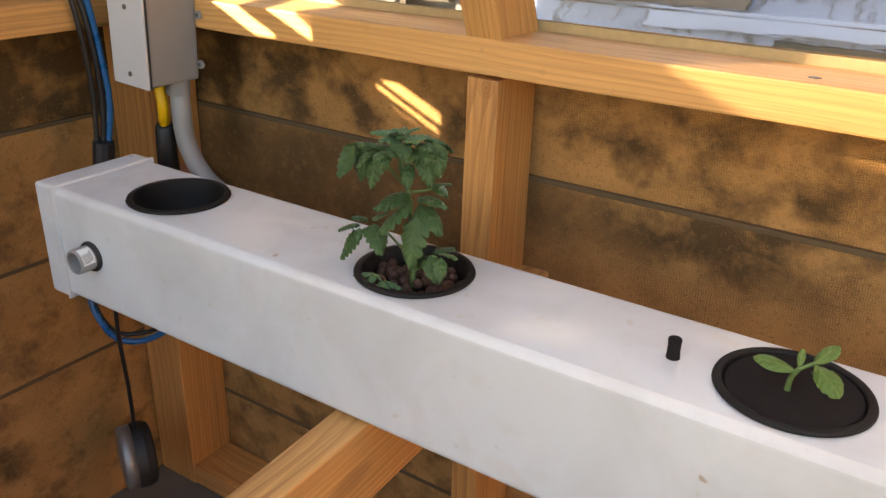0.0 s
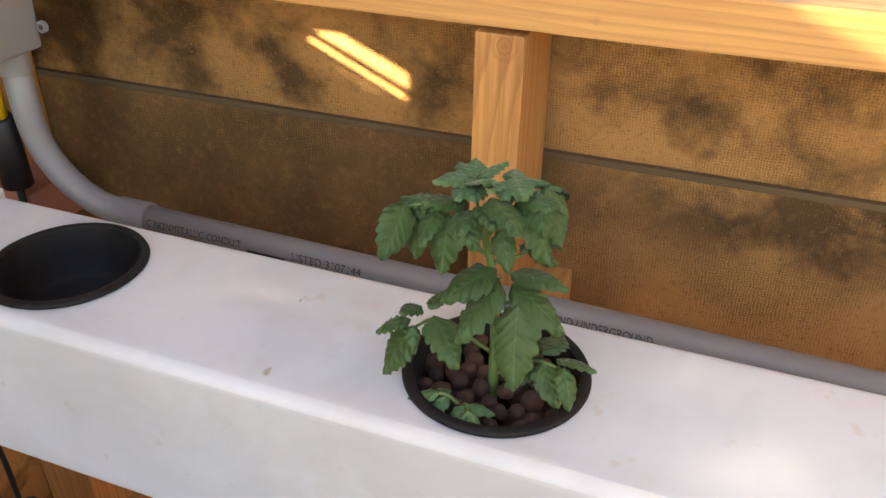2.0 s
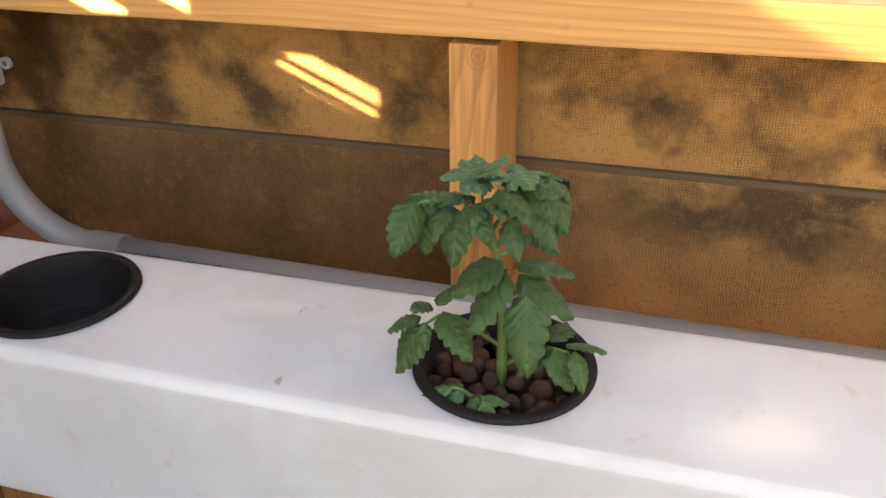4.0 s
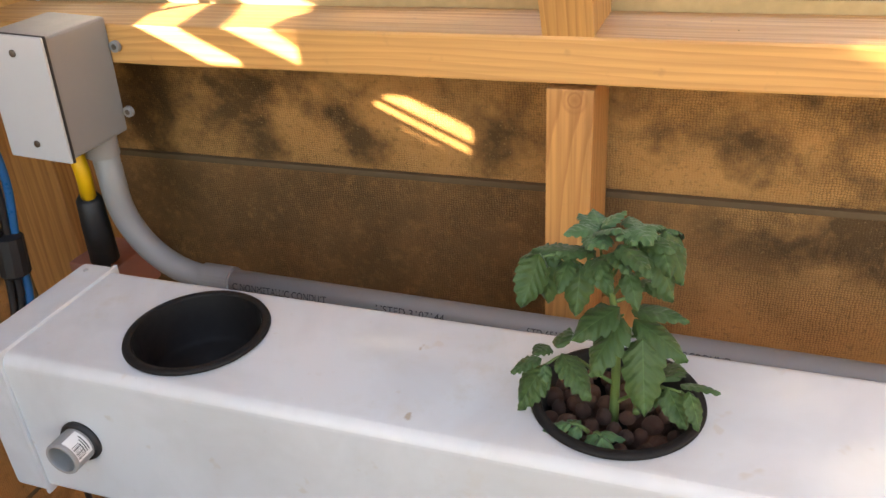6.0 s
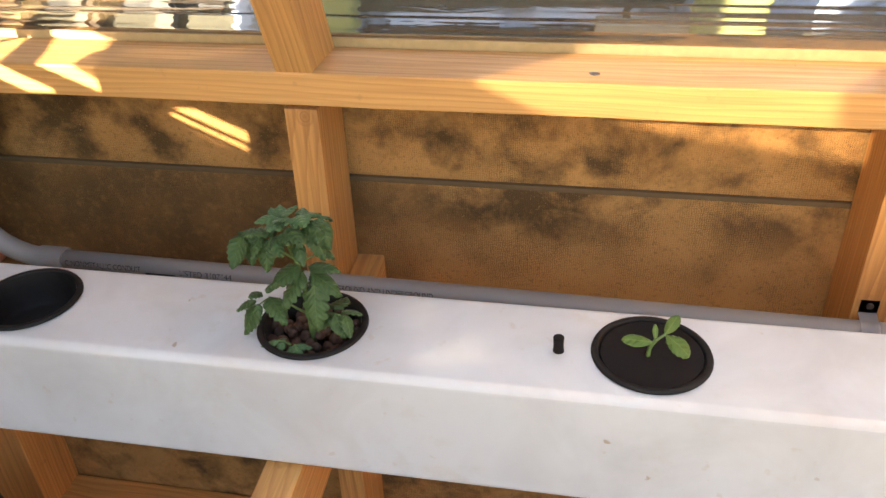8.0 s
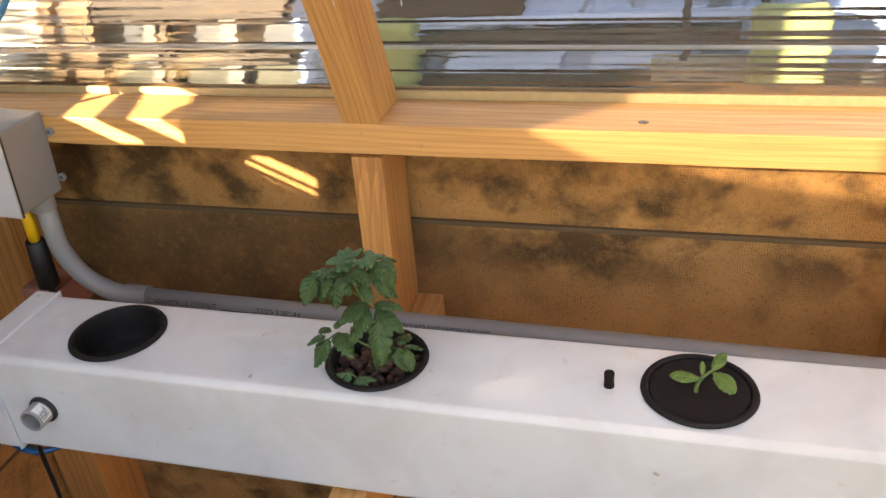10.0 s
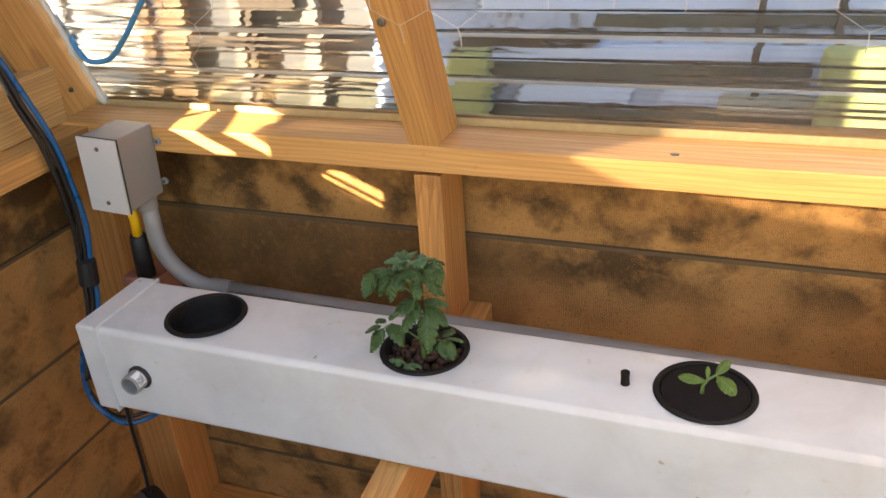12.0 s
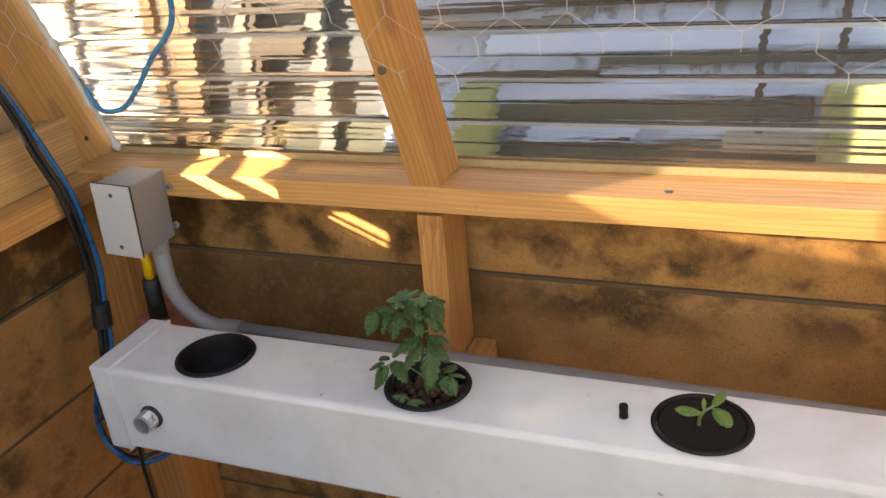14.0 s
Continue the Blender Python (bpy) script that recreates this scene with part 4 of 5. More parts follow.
def compound_leaf(plant, base, az, el, length, leaflets, size, tip, mat, seed):
    """A stalk that arches outwards, with a pair of leaflets near its end and one at its tip."""
    r = random.Random(seed)
    pts, p, n = [], Vector(base), 8
    for i in range(n + 1):
        pts.append(p.copy())
        p += polar(az, el + (min(0, tip) * 0.6 - el) * (i / n) ** 2) * (length / n)
    part("leaf_stalk", sweep(pts, [0.0014 - 0.0006 * i / n for i in range(n + 1)], 7), M_STEM, plant, smooth=True)
    for k in range(leaflets):
        if k == leaflets - 1:
            at, off, s, e = pts[-1], 0, 1.1, tip
        else:
            side = 1 if k % 2 else -1
            at, off, s, e = pts[5 - k // 2], side * r.uniform(52, 72), 0.84, tip * 0.8
        s *= size * r.uniform(0.95, 1.12)
        bm = leaflet_mesh(s, s * r.uniform(0.60, 0.72), r.choice((3, 4)), r.uniform(0.16, 0.28), r.uniform(0.10, 0.34), r.uniform(0.05, 0.30), seed * 9 + k, mat, 16, 4)
        part("leaflet", bm, mat, plant, m=aim(at, polar(az + off + r.uniform(-8, 8), e + r.uniform(-8, 8)), r.uniform(-15, 15)), smooth=True)


SX, SY = CUPS[1][0] - 0.003, CUPS[1][1] - 0.001
tomato = thing("tomato_plant", (SX, SY, TOP - 0.012), "young green tomato plant growing in the pebbles", "plant")
stem_pts = smooth_path([(SX + 0.002, SY, TOP - 0.02), (SX + 0.001, SY - 0.001, TOP + 0.02), (SX - 0.001, SY - 0.003, TOP + 0.055), (SX - 0.005, SY - 0.005, TOP + 0.080), (SX - 0.012, SY - 0.006, TOP + 0.105)], 6)
part("stem", sweep(stem_pts, [0.0033 - 0.0017 * i / (len(stem_pts) - 1) for i in range(len(stem_pts))], 10), M_STEM, tomato, smooth=True)


def frond(plant, stalk, leaflets, mat):
    """A leaf of the plant in millimetres from the stem's foot: its stalk's course, then each leaflet's base, tip and width over length."""
    foot = Vector((SX, SY, TOP))
    course = smooth_path([tuple(foot + Vector(q) / 1000 - Vector((0, -0.001, 0.003 * min(i, 1)))) for i, q in enumerate(stalk)], 5)
    part("leaf_stalk", sweep(course, [0.0013 - 0.0006 * i / (len(course) - 1) for i in range(len(course))], 7), M_STEM, plant, smooth=True)
    for k, (p, q, w) in enumerate(leaflets):
        p, q = Vector(p) / 1000, Vector(q) / 1000
        r = random.Random(round(1000 * (p.x + 3 * q.y + 7 * q.z)) + k)
        s = (q - p).length
        droop = r.uniform(0.10, 0.22)
        bm = leaflet_mesh(s * (1.08 if s > 0.017 else 1.4), s * w * 1.12 + 0.0045, r.choice((5, 6)), r.uniform(0.09, 0.17), droop, r.uniform(0.05, 0.28), r.randint(0, 99), mat, 24, 4)
        way = q - p + Vector((0, 0, droop * s))
        part("leaflet", bm, mat, plant, m=aim(foot + p, way, r.uniform(-14, 14)), smooth=True)


frond(tomato, [(-6, -6, 79), (-14, -14, 94), (-22, -22, 109), (-36, -26, 115), (-44, -28, 113)], [((-44, -28, 114), (-49, -33, 85), 0.56), ((-39, -24, 113), (-39, -32, 86), 0.56), ((-35, -14, 111), (-58, -10, 99), 0.50), ((-31, -10, 109), (-53, 6, 98), 0.60), ((-21, -26, 110), (-20, -38, 86), 0.56), ((-18, -26, 113), (-2, -42, 106), 0.55), ((-27, -24, 111), (-30, -38, 104), 0.60), ((-25, -13, 110), (-39, 6, 103), 0.70), ((-14, -16, 113), (-33, -27, 116), 0.55), ((-22, -20, 113), (-48, -21, 112), 0.50)], M_LEAF)
frond(tomato, [(-4, -6, 81), (2, -10, 97), (10, -10, 115), (17, -6, 123), (22, -4, 124)], [((22, -4, 124), (35, -14, 101), 0.52), ((18, -8, 123), (27, -26, 111), 0.56), ((14, -10, 118), (31, -21, 93), 0.50), ((10, -12, 116), (13, -32, 112), 0.60), ((12, -4, 120), (2, -20, 121), 0.60), ((16, 0, 122), (6, 17, 116), 0.70), ((22, 0, 123), (28, 14, 113), 0.60), ((4, -16, 104), (10, -26, 92), 0.55), ((8, -10, 119), (26, -19, 121), 0.50), ((14, -6, 122), (32, -7, 117), 0.50)], M_LEAF)
frond(tomato, [(-7, -6, 82), (-6, -16, 101), (-2, -22, 120)], [((-1, -23, 122), (18, -40, 118), 0.55), ((-4, -23, 118), (7, -40, 118), 0.60), ((-8, -20, 114), (-10, -36, 112), 0.60)], M_LEAF)
frond(tomato, [(-6, -6, 81), (-12, -6, 103), (-14, -6, 120)], [((-15, -6, 121), (-26, -18, 124), 0.55), ((-15, -4, 121), (-28, 10, 121), 0.60), ((-15, -2, 121), (-22, 14, 123), 0.60), ((-14, -4, 121), (-6, 4, 126), 0.60), ((-13, -8, 121), (-2, -24, 133), 0.60), ((-15, -8, 120), (-16, -24, 122), 0.60), ((-14, -8, 120), (-8, -26, 123), 0.60)], M_LEAF_YOUNG)
frond(tomato, [(-7, -6, 89), (0, -4, 108), (4, -2, 122)], [((5, -4, 124), (-1, -18, 126), 0.55), ((5, -3, 124), (14, -23, 127), 0.60), ((4, 0, 123), (0, 16, 119), 0.60), ((6, 0, 123), (16, 6, 121), 0.50), ((5, -6, 124), (5, -24, 125), 0.60)], M_LEAF_YOUNG)
frond(tomato, [(-1, -4, 61), (1, -6, 69), (3, -8, 72)], [((1, -7, 73), (-20, -28, 63), 0.56), ((3, -10, 70), (-11, -36, 48), 0.58), ((7, -5, 72), (37, -10, 73), 0.38), ((9, -7, 68), (40, -18, 54), 0.50)], M_LEAF)
frond(tomato, [(-1, -4, 49), (10, -12, 61), (16, -18, 63)], [((16, -18, 63), (22, -38, 27), 0.56)], M_LEAF)
frond(tomato, [(-3, -3, 74), (6, 4, 78), (13, 12, 80)], [((12, 12, 81), (29, 8, 76), 0.50), ((9, 8, 79), (17, 22, 79), 0.60)], M_LEAF)
frond(tomato, [(-1, -3, 16), (-10, -6, 26), (-21, -12, 38), (-31, -18, 43), (-38, -23, 40), (-41, -25, 38)], [((-31, -18, 43), (-10, -33, 28), 0.66), ((-35, -15, 45), (-32, -2, 47), 0.70), ((-39, -15, 45), (-43, -26, 48), 0.70), ((-42, -23, 41), (-58, -32, 35), 0.50), ((-40, -26, 38), (-52, -38, 13), 0.60), ((-40, -26, 39), (-37, -33, 32), 0.50)], M_LEAF)
frond(tomato, [(3, -2, 1), (20, -10, 23), (32, -18, 33), (41, -23, 36)], [((33, -18, 31), (46, -33, 18), 0.60), ((40, -18, 35), (56, -22, 38), 0.50), ((46, -23, 35), (54, -36, 21), 0.42), ((31, -10, 32), (36, 12, 29), 0.75), ((28, -13, 27), (16, -26, 16), 0.62), ((23, -8, 25), (32, -23, 25), 0.60)], M_LEAF)
# the plant leans a little towards the light
tomato.matrix_basis = tomato.matrix_basis @ pose(0, 0, 0, 0, 1.5, 0) @ Matrix.Diagonal((0.94, 0.94, 0.985, 1.0))
sprout = thing("weed_sprout", (SX - 0.012, SY - 0.030, TOP - 0.008), "tiny green sprout between the pebbles", "sprout")
compound_leaf(sprout, (SX - 0.009, SY - 0.029, TOP - 0.002), 200, 50, 0.013, 3, 0.017, -10, M_LEAF_YOUNG, 77)
compound_leaf(sprout, (SX - 0.005, SY - 0.029, TOP - 0.002), 300, 50, 0.011, 3, 0.018, -15, M_LEAF_YOUNG, 78)

# ---- foam disc and seedling ----
CX, CY = CUPS[2]
disc = thing("foam_disc", (CX, CY, TOP - 0.02), "black foam disc closing the net cup", "disc")
bm = ringed([(0.0438, -0.014), (0.0446, 0.0002), (0.0436, 0.0014), (0.0, 0.0016)], 64)
part("foam", bm, M_FOAM, disc, m=Matrix.Translation((CX, CY, TOP)) @ pose(0, 0, 0, 1.5, -1.0, 0))
bm = box(0.016, 0.010, 0.004, 0.001)
part("notch", bm, M_CUP, disc, "dark slot in the foam", Matrix.Translation((CX + 0.004, CY + 0.033, TOP - 0.0001)))
seed_ob = thing("seedling", (CX + 0.001, CY + 0.001, TOP), "bright green seedling with three rounded leaves", "seedling")
sp = smooth_path([(-0.0445, 0.676, TOP - 0.004), (-0.0440, 0.6745, TOP + 0.010), (-0.0395, 0.6735, TOP + 0.021)], 6)
part("stem", sweep(sp, [0.0022 - 0.0006 * i / (len(sp) - 1) for i in range(len(sp))], 9), M_STEM, seed_ob, smooth=True)


def oval_leaf(name, at, way, length, width, roll, droop, seed, teeth=0.0):
    part(name, leaflet_mesh(length, width, 6 if teeth else 1, teeth, droop, 0.15, seed, M_SEEDLING, 18, 4, True), M_SEEDLING, seed_ob, m=aim(at, way, roll), smooth=True)

tip = sp[-1] + Vector((0.007, 0.003, 0.004))
rod("leaf_stalk", sp[-2], tip, 0.0012, M_STEM, seed_ob)
oval_leaf("cotyledon", sp[-3], Vector((-0.032, -0.004, 0.005)), 0.028, 0.0120, -24, 0.05, 3)
oval_leaf("cotyledon", tip, Vector((0.013, 0.020, 0.012)), 0.022, 0.0112, 10, 0.05, 5)
oval_leaf("true_leaf", tip, Vector((0.018, -0.016, -0.003)), 0.026, 0.0175, 15, 0.25, 8, 0.10)
oval_leaf("leaf_bud", sp[-2], Vector((-0.001, 0.008, 0.013)), 0.014, 0.0050, 0, 0.05, 11)

seed_ob.matrix_basis = Matrix.Translation((-0.009, 0.0, 0.001)) @ seed_ob.matrix_basis

# ---- wooden arm and block under the channel ----
arm = thing("support_arm", (-0.38, 0.65, TBOT - 0.089), "pale rough-cut wooden arm carrying the growing channel", "support")
board("arm_board", (-0.379, 0.34, TBOT - 0.0455), (-0.3985, WALL_Y - 0.002, TBOT - 0.0455), 0.038, 0.087, M_WOOD, arm, bevel=0.004, cuts=20)

# ---- electrical box, conduit ----
BX0, BX1, BZ0, BZ1, BY0, BY1 = -0.941, -0.871, 1.003, 1.121, 0.826, FRONT_Y
ebox = thing("electrical_box", ((BX0 + BX1) / 2, BY1, BZ0), "grey plastic outlet box with blank metal cover, screwed to the sill", "outlet box")
mid = Vector(((BX0 + BX1) / 2, 0, (BZ0 + BZ1) / 2))
bm = box(BX1 - BX0 - 0.004, BY1 - BY0 - 0.006, BZ1 - BZ0 - 0.004, 0.004, 3)
part("shell", bm, M_PVC_PALE, ebox, m=Matrix.Translation((mid.x, (BY0 + BY1) / 2 + 0.003, mid.z)))
part("gasket", box(BX1 - BX0, 0.003, BZ1 - BZ0, 0.001), M_GASKET, ebox, "black rubber gasket", Matrix.Translation((mid.x, BY0 + 0.0045, mid.z)))
plate = part("cover_plate", box(BX1 - BX0 - 0.001, 0.003, BZ1 - BZ0 - 0.001, 0.0012), M_PLATE, ebox, "blank satin grey cover plate", Matrix.Translation((mid.x, BY0 + 0.0015, mid.z)))
for dz in (-0.0425, 0.0425):
    part("screw", ringed([(0.0034, 0), (0.0032, 0.0012), (0.0018, 0.0018), (0.0, 0.0018)], 16), M_SCREW, plate, "steel screw", Matrix.Translation((mid.x, BY0, mid.z + dz)) @ pose(0, 0, 0, 90, 0, 0))
for z in (1.092, 1.027):
    ear = ringed([(0.0022, 0), (0.0055, 0), (0.0055, 0.004), (0.0022, 0.004)], 20, True)
    part("mounting_ear", ear, M_PVC_PALE, ebox, m=Matrix.Translation((BX1 + 0.006, BY1 - 0.002, z)) @ pose(0, 0, 0, 90, 0, 0))
    part("ear_screw", ringed([(0.0028, 0), (0.0026, 0.001), (0.0, 0.0014)], 12), M_SCREW, ebox, m=Matrix.Translation((BX1 + 0.006, BY1 - 0.0055, z)) @ pose(0, 0, 0, 90, 0, 0))
CY_, CZ_, CR = FRONT_Y - 0.0145, 0.846, 0.0133
CXV = -0.904
part("hub", ringed([(0.0165, 0), (0.0165, 0.022), (0.0150, 0.024), (0, 0.024)], 32), M_PVC_PALE, ebox, m=Matrix.Translation((CXV + 0.012, BY1 - 0.022, BZ0 - 0.018)))
conduit = thing("conduit", (-0.3, CY_, CZ_), "grey plastic conduit bending from the box, running behind the channel", "conduit")
R = 0.091
bend = [Vector((CXV, BY1 - 0.022, BZ0 - 0.002)), Vector((CXV, BY1 - 0.021, CZ_ + R + 0.01))]
bend += [Vector((CXV + R - R * math.cos(a), BY1 - 0.021 + (CY_ - BY1 + 0.021) * (a / 1.571), CZ_ + R - R * math.sin(a))) for a in [radians(6 * i) for i in range(16)]]
part("elbow", sweep(bend, CR, 28), M_PVC, conduit, smooth=True)
X_B = CXV + R
part("straight_pipe", sweep([Vector((X_B + 0.005 + i * 0.2, CY_, CZ_)) for i in range(11)], CR, 28), M_PVC, conduit, smooth=True)
part("coupling", sweep([Vector((X_B - 0.008, CY_, CZ_)), Vector((X_B - 0.0075, CY_, CZ_)), Vector((X_B + 0.028, CY_, CZ_)), Vector((X_B + 0.0285, CY_, CZ_))], [CR + 0.0005, CR + 0.0026, CR + 0.0026, CR + 0.0005], 28), M_PVC, conduit, "slightly wider grey coupling")
STRAP_Z = CZ_ - 0.0147
strap = thing("pipe_strap", (0.204, FRONT_Y, STRAP_Z), "galvanised pipe strap screwed to the stud", "strap")
bm = bmesh.new()
arc = [(CR + 0.0012) * Vector((0, -math.sin(a), math.cos(a))) for a in [radians(-10 + 11.8 * i) for i in range(17)]]
arc = [Vector((0, CR + 0.001, CR + 0.021)), Vector((0, CR + 0.001, CR + 0.004))] + arc
rows = [[bm.verts.new(p + Vector((sx, 0, 0))) for sx in (-0.010, 0.010)] for p in arc]
for p, q in zip(rows, rows[1:]):
    bm.faces.new((p[0], p[1], q[1], q[0]))
bmesh.ops.solidify(bm, geom=bm.faces, thickness=0.0012)
part("band", bm, M_STEEL, strap, m=Matrix.Translation((0.203, CY_, STRAP_Z)))
part("strap_screw", ringed([(0.004, 0), (0.0035, 0.0018), (0.0, 0.0022)], 14), M_SCREW, strap, m=Matrix.Translation((0.203, CY_ + CR - 0.001, STRAP_Z + CR + 0.0145)) @ pose(0, 0, 0, 90, 0, 0))


def printed(text, x0, z_angle, width, size=0.0105, name="print"):
    """Ink lettering wrapped onto the straight pipe, starting at x0."""
    cu = bpy.data.curves.new(name, "FONT")
    cu.body, cu.size = text, size
    tmp = new(name, cu)
    dg = bpy.context.evaluated_depsgraph_get()
    me = bpy.data.meshes.new_from_object(tmp.evaluated_get(dg))
    bpy.data.objects.remove(tmp)
    bm = bmesh.new()
    bm.from_mesh(me)
    bmesh.ops.triangulate(bm, faces=bm.faces)
    wide = max((v.co.x for v in bm.verts), default=0)
    r = CR + 0.0003
    for v in bm.verts:
        a = radians(z_angle) + v.co.y / r
        v.co = Vector((x0 + v.co.x * width / wide, CY_ - r * math.cos(a), CZ_ + r * math.sin(a)))
    part("printed_text", bm, M_INK, conduit)


printed("C NONMETALLIC CONDUIT", X_B + 0.034, 0, 0.107)
ink = part("printed_bar", wrap(CR + 0.0003, 0, 32, 0, 0.041, 6), M_INK, conduit, m=Matrix.Translation((X_B + 0.147, CY_, CZ_)) @ pose(0, 0, 0, 0, 90, 0) @ Matrix(((0, 1, 0, 0), (-1, 0, 0, 0), (0, 0, 1, 0), (0, 0, 0, 1))))
printed("LISTED 3107144", X_B + 0.194, 0, 0.071)
printed("STD 651 ABOVEGROUND AND UNDERGROUND", X_B + 0.345, 0, 0.178)

# the box hangs a little askew, and the pipe falls slightly along the wall
ebox.matrix_basis = Matrix.Translation((-0.011, 0.0, -0.001)) @ ebox.matrix_basis @ pose(0, 0, 0, 0, 3.2, 0)
hinge = Matrix.Translation((X_B, CY_, CZ_))
conduit.matrix_basis = hinge @ pose(0, 0, 0, 0, 0.83, 0) @ hinge.inverted() @ conduit.matrix_basis

# ---- cords ----
cord = thing("yellow_plug_cord", (-0.931, 0.885, 0.95), "yellow power cord with a black plug below the box", "power cord")
part("yellow_sleeve", sweep([Vector((-0.928, 0.876, 1.004)), Vector((-0.927, 0.879, 0.965)), Vector((-0.932, 0.882, 0.930))], 0.0078, 18), M_YELLOW, cord, smooth=True)
part("plug_hood", sweep([Vector((-0.931, 0.881, 0.938)), Vector((-0.932, 0.882, 0.934)), Vector((-0.935, 0.884, 0.905)), Vector((-0.938, 0.886, 0.86))], [0.010, 0.0130, 0.0142, 0.0152], 28), M_RUBBER, cord, "black rubber plug", smooth=True)
part("cord_tail", sweep(smooth_path([(-0.938, 0.886, 0.862), (-0.942, 0.886, 0.78), (-0.96, 0.87, 0.66)], 6), 0.004, 10), M_BLACK, cord, smooth=True)
terra = thing("terracotta_block", (-0.965, 0.93, 0.8), "dull pink terracotta block behind the channel", "block")
block("block_body", (-1.001, 0.893, 0.795), (-0.935, 0.96, 0.843), M_TERRA, terra, bevel=0.003)

CABLE = [(-1.03, 0.735, 1.40), (-1.005, 0.780, 1.26), (-0.994, 0.800, 1.175), (-0.985, 0.814, 1.11), (-0.984, 0.823, 1.045), (-0.986, 0.827, 0.97), (-0.990, 0.821, 0.90), (-0.992, 0.815, 0.842), (-0.997, 0.795, 0.78), (-1.0, 0.77, 0.72)]
bundle = thing("cable_bundle", (-0.985, 0.81, 0.75), "black cables and a blue hose hanging over the plate", "cables")
for dx, dy, mat, r, nm in ((0.0, 0.0, M_BLACK, 0.0042, "black_cable"), (-0.003, -0.009, M_BLACK, 0.0038, "black_cable"), (0.004, 0.0075, M_BLUE, 0.0043, "blue_hose")):
    pts = [Vector(p) + Vector((-0.002, 0.0, 0)) + Vector((dx, dy, 0)) * (1.0 if 1 < i < 8 else 0.6) + 0.003 * noise.noise_vector(Vector((i * 1.3, dx * 400, 0))) for i, p in enumerate(CABLE)]
    part(nm, sweep(smooth_path(pts, 7), r, 12), mat, bundle, smooth=True)
part("connector", sweep([Vector((-0.990, 0.823, 0.917)), Vector((-0.991, 0.823, 0.914)), Vector((-0.993, 0.819, 0.874)), Vector((-0.993, 0.819, 0.871))], [0.011, 0.0145, 0.0155, 0.012], 12), M_RUBBER, bundle, "black rubber connector")
loop = thing("blue_hose_loop", (-0.9, 0.75, 0.72), "blue hose looping under the channel's end", "hose")
lp = smooth_path([(-1.005, 0.80, 0.80), (-1.042, 0.80, 0.72), (-1.052, 0.802, 0.655), (-1.028, 0.80, 0.622), (-0.989, 0.80, 0.608), (-0.950, 0.82, 0.612), (-0.90, 0.84, 0.65), (-0.87, 0.88, 0.70)], 8)
part("hose", sweep(lp, 0.0048, 12), M_BLUE, loop, smooth=True)
part("hose", sweep([p + Vector((-0.003, 0.006, 0.006 + 0.004 * math.sin(i * 0.2))) for i, p in enumerate(lp)], 0.0035, 10), M_BLACK, loop, smooth=True)

pump = thing("air_pump", (-1.03, 0.86, 0.27), "round black air pump with grey cap hung by its cord", "pump")
part("cord", sweep(smooth_path([(-0.925, 0.765, 0.80), (-0.938, 0.766, 0.659), (-0.952, 0.778, 0.55), (-0.968, 0.788, 0.458)], 6), 0.0033, 10), M_BLACK, pump, smooth=True)
pm = Matrix.Translation((-0.970, 0.788, 0.408)) @ look((0, 0, 0), (-0.47, -0.88, 0)) @ Matrix.Diagonal((0.95, 0.95, 0.9, 1))
part("pump_body", ringed([(0.0, -0.010), (0.050, -0.010), (0.055, -0.006), (0.056, 0.010), (0.052, 0.022), (0.046, 0.026), (0.0, 0.027)], 36), M_RUBBER, pump, m=pm, smooth=False)
part("pump_cap", ringed([(0.054, -0.0065), (0.054, -0.024), (0.050, -0.028), (0.02, -0.030), (0.0, -0.030)], 36), M_MOTOR, pump, "satin grey domed cap", pm, smooth=True)

# ---- chicken wire, hose outside, foam, nails ----
wire = thing("chicken_wire", (-0.3, 0.86, 1.35), "torn zinc chicken wire hanging inside the sheet", "wire netting")
rng = random.Random(11)
up = Vector((0, -SLOPE, 1)).normalized()
CELL = 0.068


def wire_point(i, j, k):
    """A corner of the six-sided mesh: column i, row j, upper or lower end k."""
    x = -1.06 + CELL * (i + 0.5 * (j % 2))
    s = 0.125 + CELL * 0.72 * j + (0.024 if k else 0.0)
    sag = 0.012 * noise.noise(Vector((i * 0.7, j * 0.9, 3.3)))
    p = Vector((x, 0.905, SILL_TOP)) + up * s + Vector((0.012 * noise.noise(Vector((i, j, 1.1))), -0.012 + sag, 0.012 * noise.noise(Vector((i, j, 7.7)))))
    return p


for j in range(8):
    for i in range(0, 33):
        lo, hi = wire_point(i, j, 0), wire_point(i, j, 1)
        ragged = noise.noise(Vector((i * 0.35, 0, 9.1)))
        if j == 0 and ragged < 0.12:
            continue
        if j == 1 and ragged < -0.12:
            continue
        if rng.random() < 0.12:
            continue
        part("wire_twist", sweep([lo, (lo + hi) / 2 + Vector((0.001, 0, 0)), hi], 0.00055, 5), M_WIRE, wire)
        for di in ((-1, 0) if j % 2 == 0 else (0, 1)):
            nxt = wire_point(i + di, j + 1, 0)
            m2 = (hi + nxt) / 2 + Vector((0, 0, 0.003 * noise.noise(Vector((i, j, di)))))
            if rng.random() < 0.14:
                continue
            part("wire_strand", sweep([hi, m2, nxt], 0.00032, 5), M_WIRE, wire)

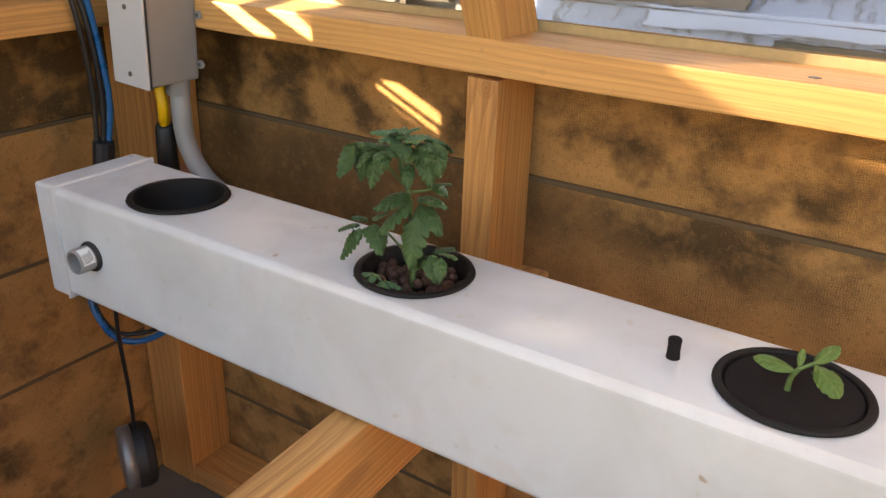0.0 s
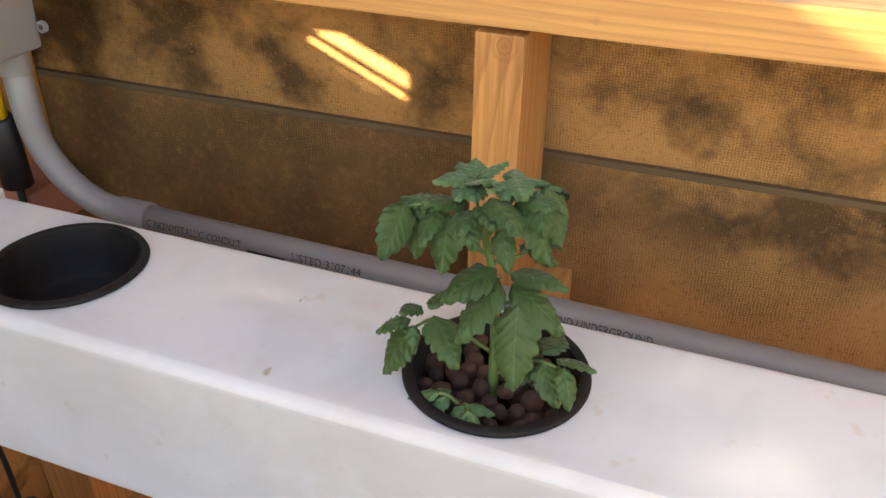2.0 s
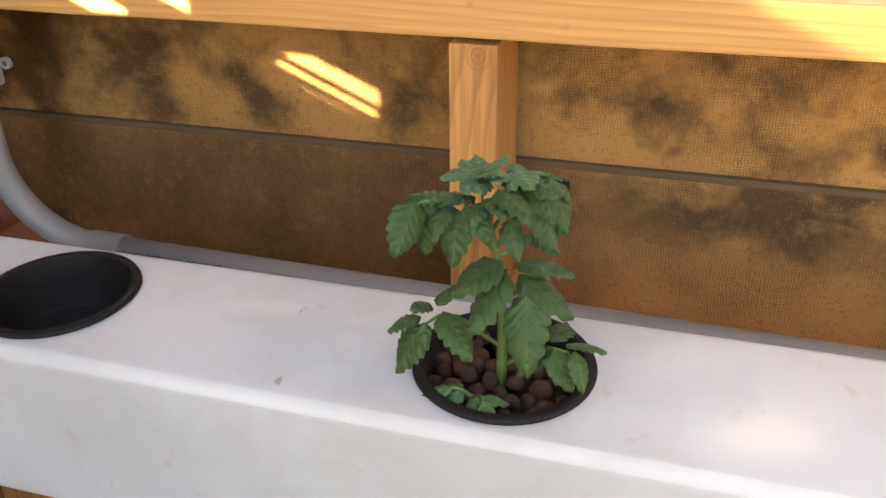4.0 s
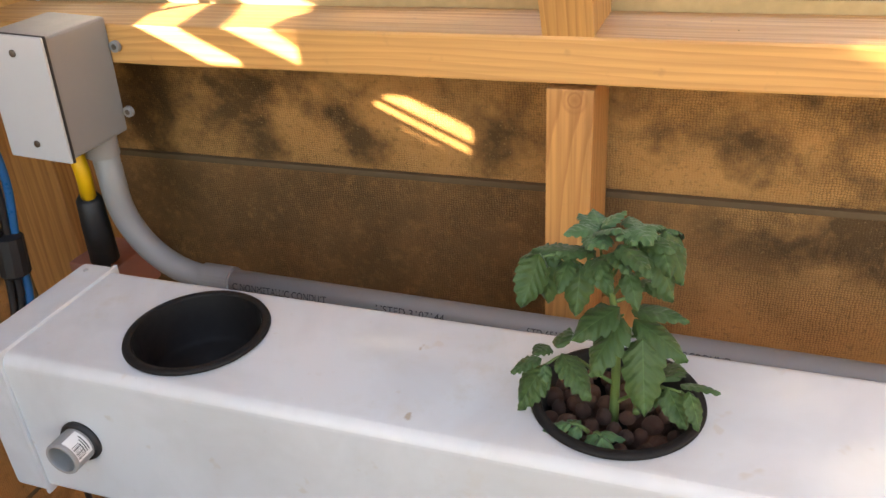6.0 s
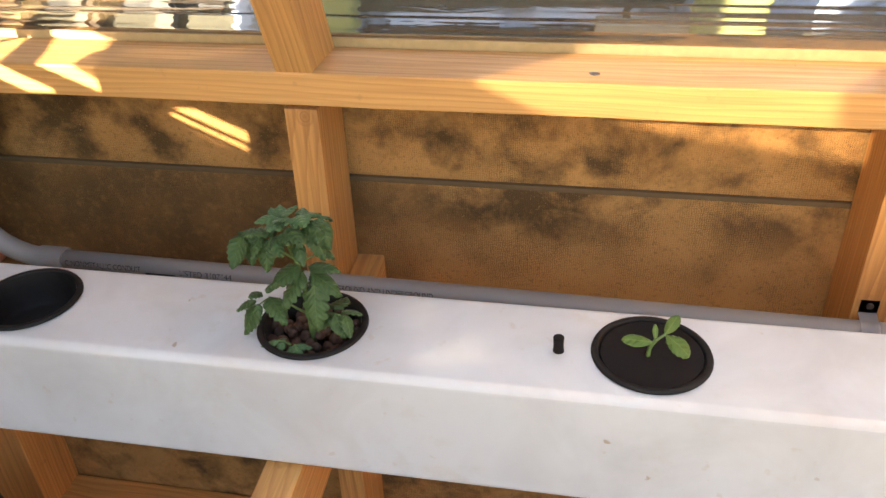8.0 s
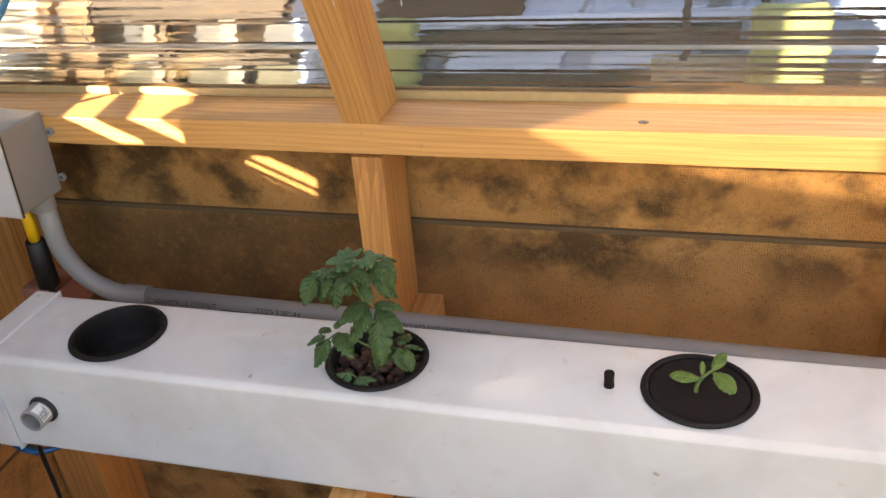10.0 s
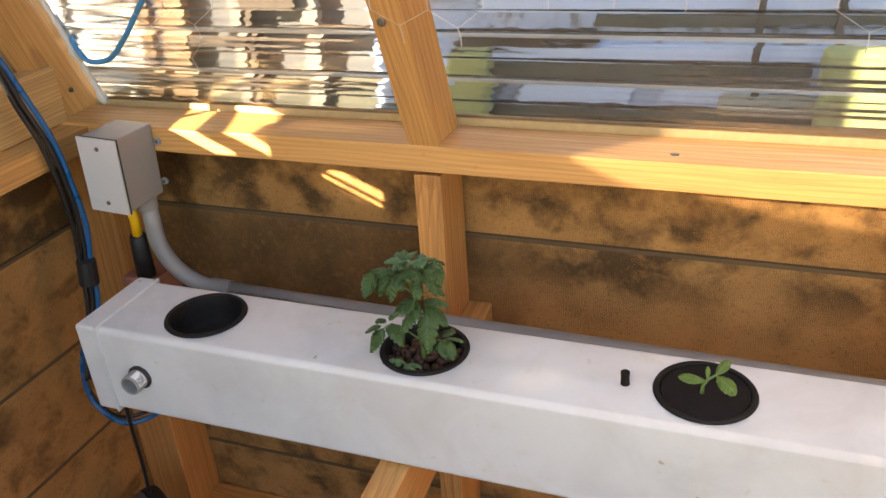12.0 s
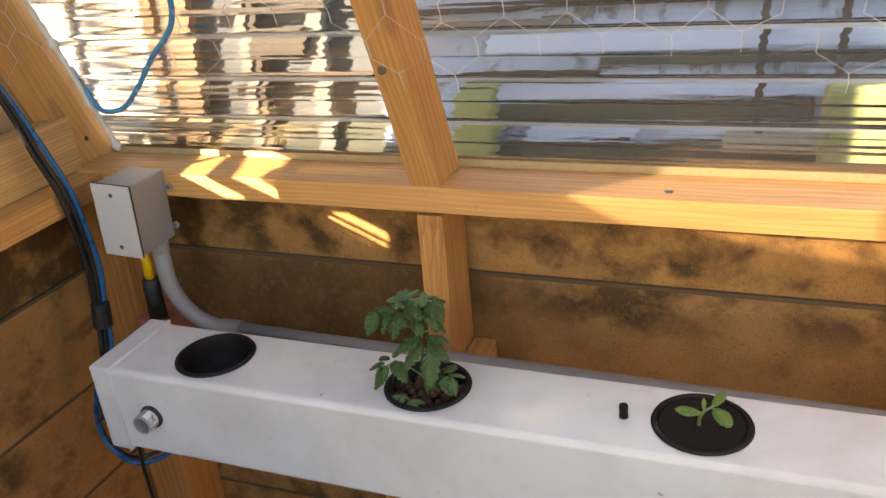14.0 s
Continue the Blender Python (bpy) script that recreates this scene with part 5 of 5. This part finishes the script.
hose = thing("hanging_hose", (-0.95, 0.95, 1.2), "pale blue hose hanging against the clear sheet", "hose")
part("hose", sweep(smooth_path([(-1.062, 0.972, 1.262), (-1.044, 0.966, 1.234), (-1.028, 0.962, 1.205), (-1.008, 0.960, 1.192), (-0.965, 0.955, 1.200), (-0.918, 0.942, 1.234), (-0.862, 0.925, 1.285), (-0.79, 0.902, 1.35), (-0.765, 0.85, 1.46), (-0.75, 0.75, 1.70)], 8), 0.0042, 12), M_BLUE_ROPE, hose, smooth=True)
foam = thing("sealing_foam", (-1.04, 1.0, 1.12), "white sealing foam squeezed out along the corner rafter", "foam")
fp = [Vector((-1.046 + 0.002 * noise.noise(Vector((k, 0, 0))), 1.008 - 0.40 * 0.0065 * k, SILL_TOP + 0.004 + 0.0065 * k)) for k in range(60)]
part("foam_bead", sweep(fp, [max(0.0012, 0.0052 + 0.006 * noise.noise(Vector((k * 0.31, 5.0, 0)))) for k in range(60)], 10), M_FOAM_WHITE, foam, smooth=True)


def nail(at, way, r=0.0045):
    t = thing("nail", at, "rusty nail head driven into the wood", "nail", "nails in the frame")
    z = Vector(way).normalized()
    m = Matrix.Translation(at) @ z.to_track_quat("Z", "Y").to_matrix().to_4x4()
    part("head", ringed([(0.0, -0.004), (r, -0.001), (r, 0.0008), (r * 0.6, 0.0014), (0.0, 0.0014)], 16), M_SCREW, t, m=m)


nail((-0.117, 0.939, SILL_TOP + 0.0025), (0, 0.1, 1), 0.006)
nail((-0.4245, 0.925, 1.148), (1, 0, 0.1))
nail((-0.4245, 0.955, 1.118), (1, 0, 0.1), 0.003)
nail((-0.447, 0.834, 1.288), (0, -1, 0), 0.0055)
nail((-1.0485, 0.945, 1.150), (1, 0, 0), 0.004)

# crumbs of bark and sawdust lying on the sill
rng = random.Random(21)
crumbs = tagged(new("sill_debris"), "pale sawdust and bark crumbs scattered on the sill", "debris", kind="stuff")
crumbs.matrix_basis = Matrix.Translation((-0.3, 0.95, SILL_TOP))
PLACED[crumbs.name] = crumbs.matrix_basis.copy()
bm = bmesh.new()
for _ in range(80):
    x = rng.uniform(-0.40, 0.12) if rng.random() < 0.75 else rng.uniform(-1.0, -0.86)
    r = rng.uniform(0.0004, 0.0012)
    at = Matrix.Translation((x, rng.uniform(0.918, 0.998), SILL_TOP + 0.0015 + r * 0.4)) @ Euler((rng.random() * 6, rng.random() * 6, rng.random() * 6)).to_matrix().to_4x4()
    bmesh.ops.create_icosphere(bm, subdivisions=1, radius=r, matrix=at @ Matrix.Diagonal((1.6, 1.0, 0.6, 1)))
part("crumbs", bm, M_LIT_DUST, crumbs)
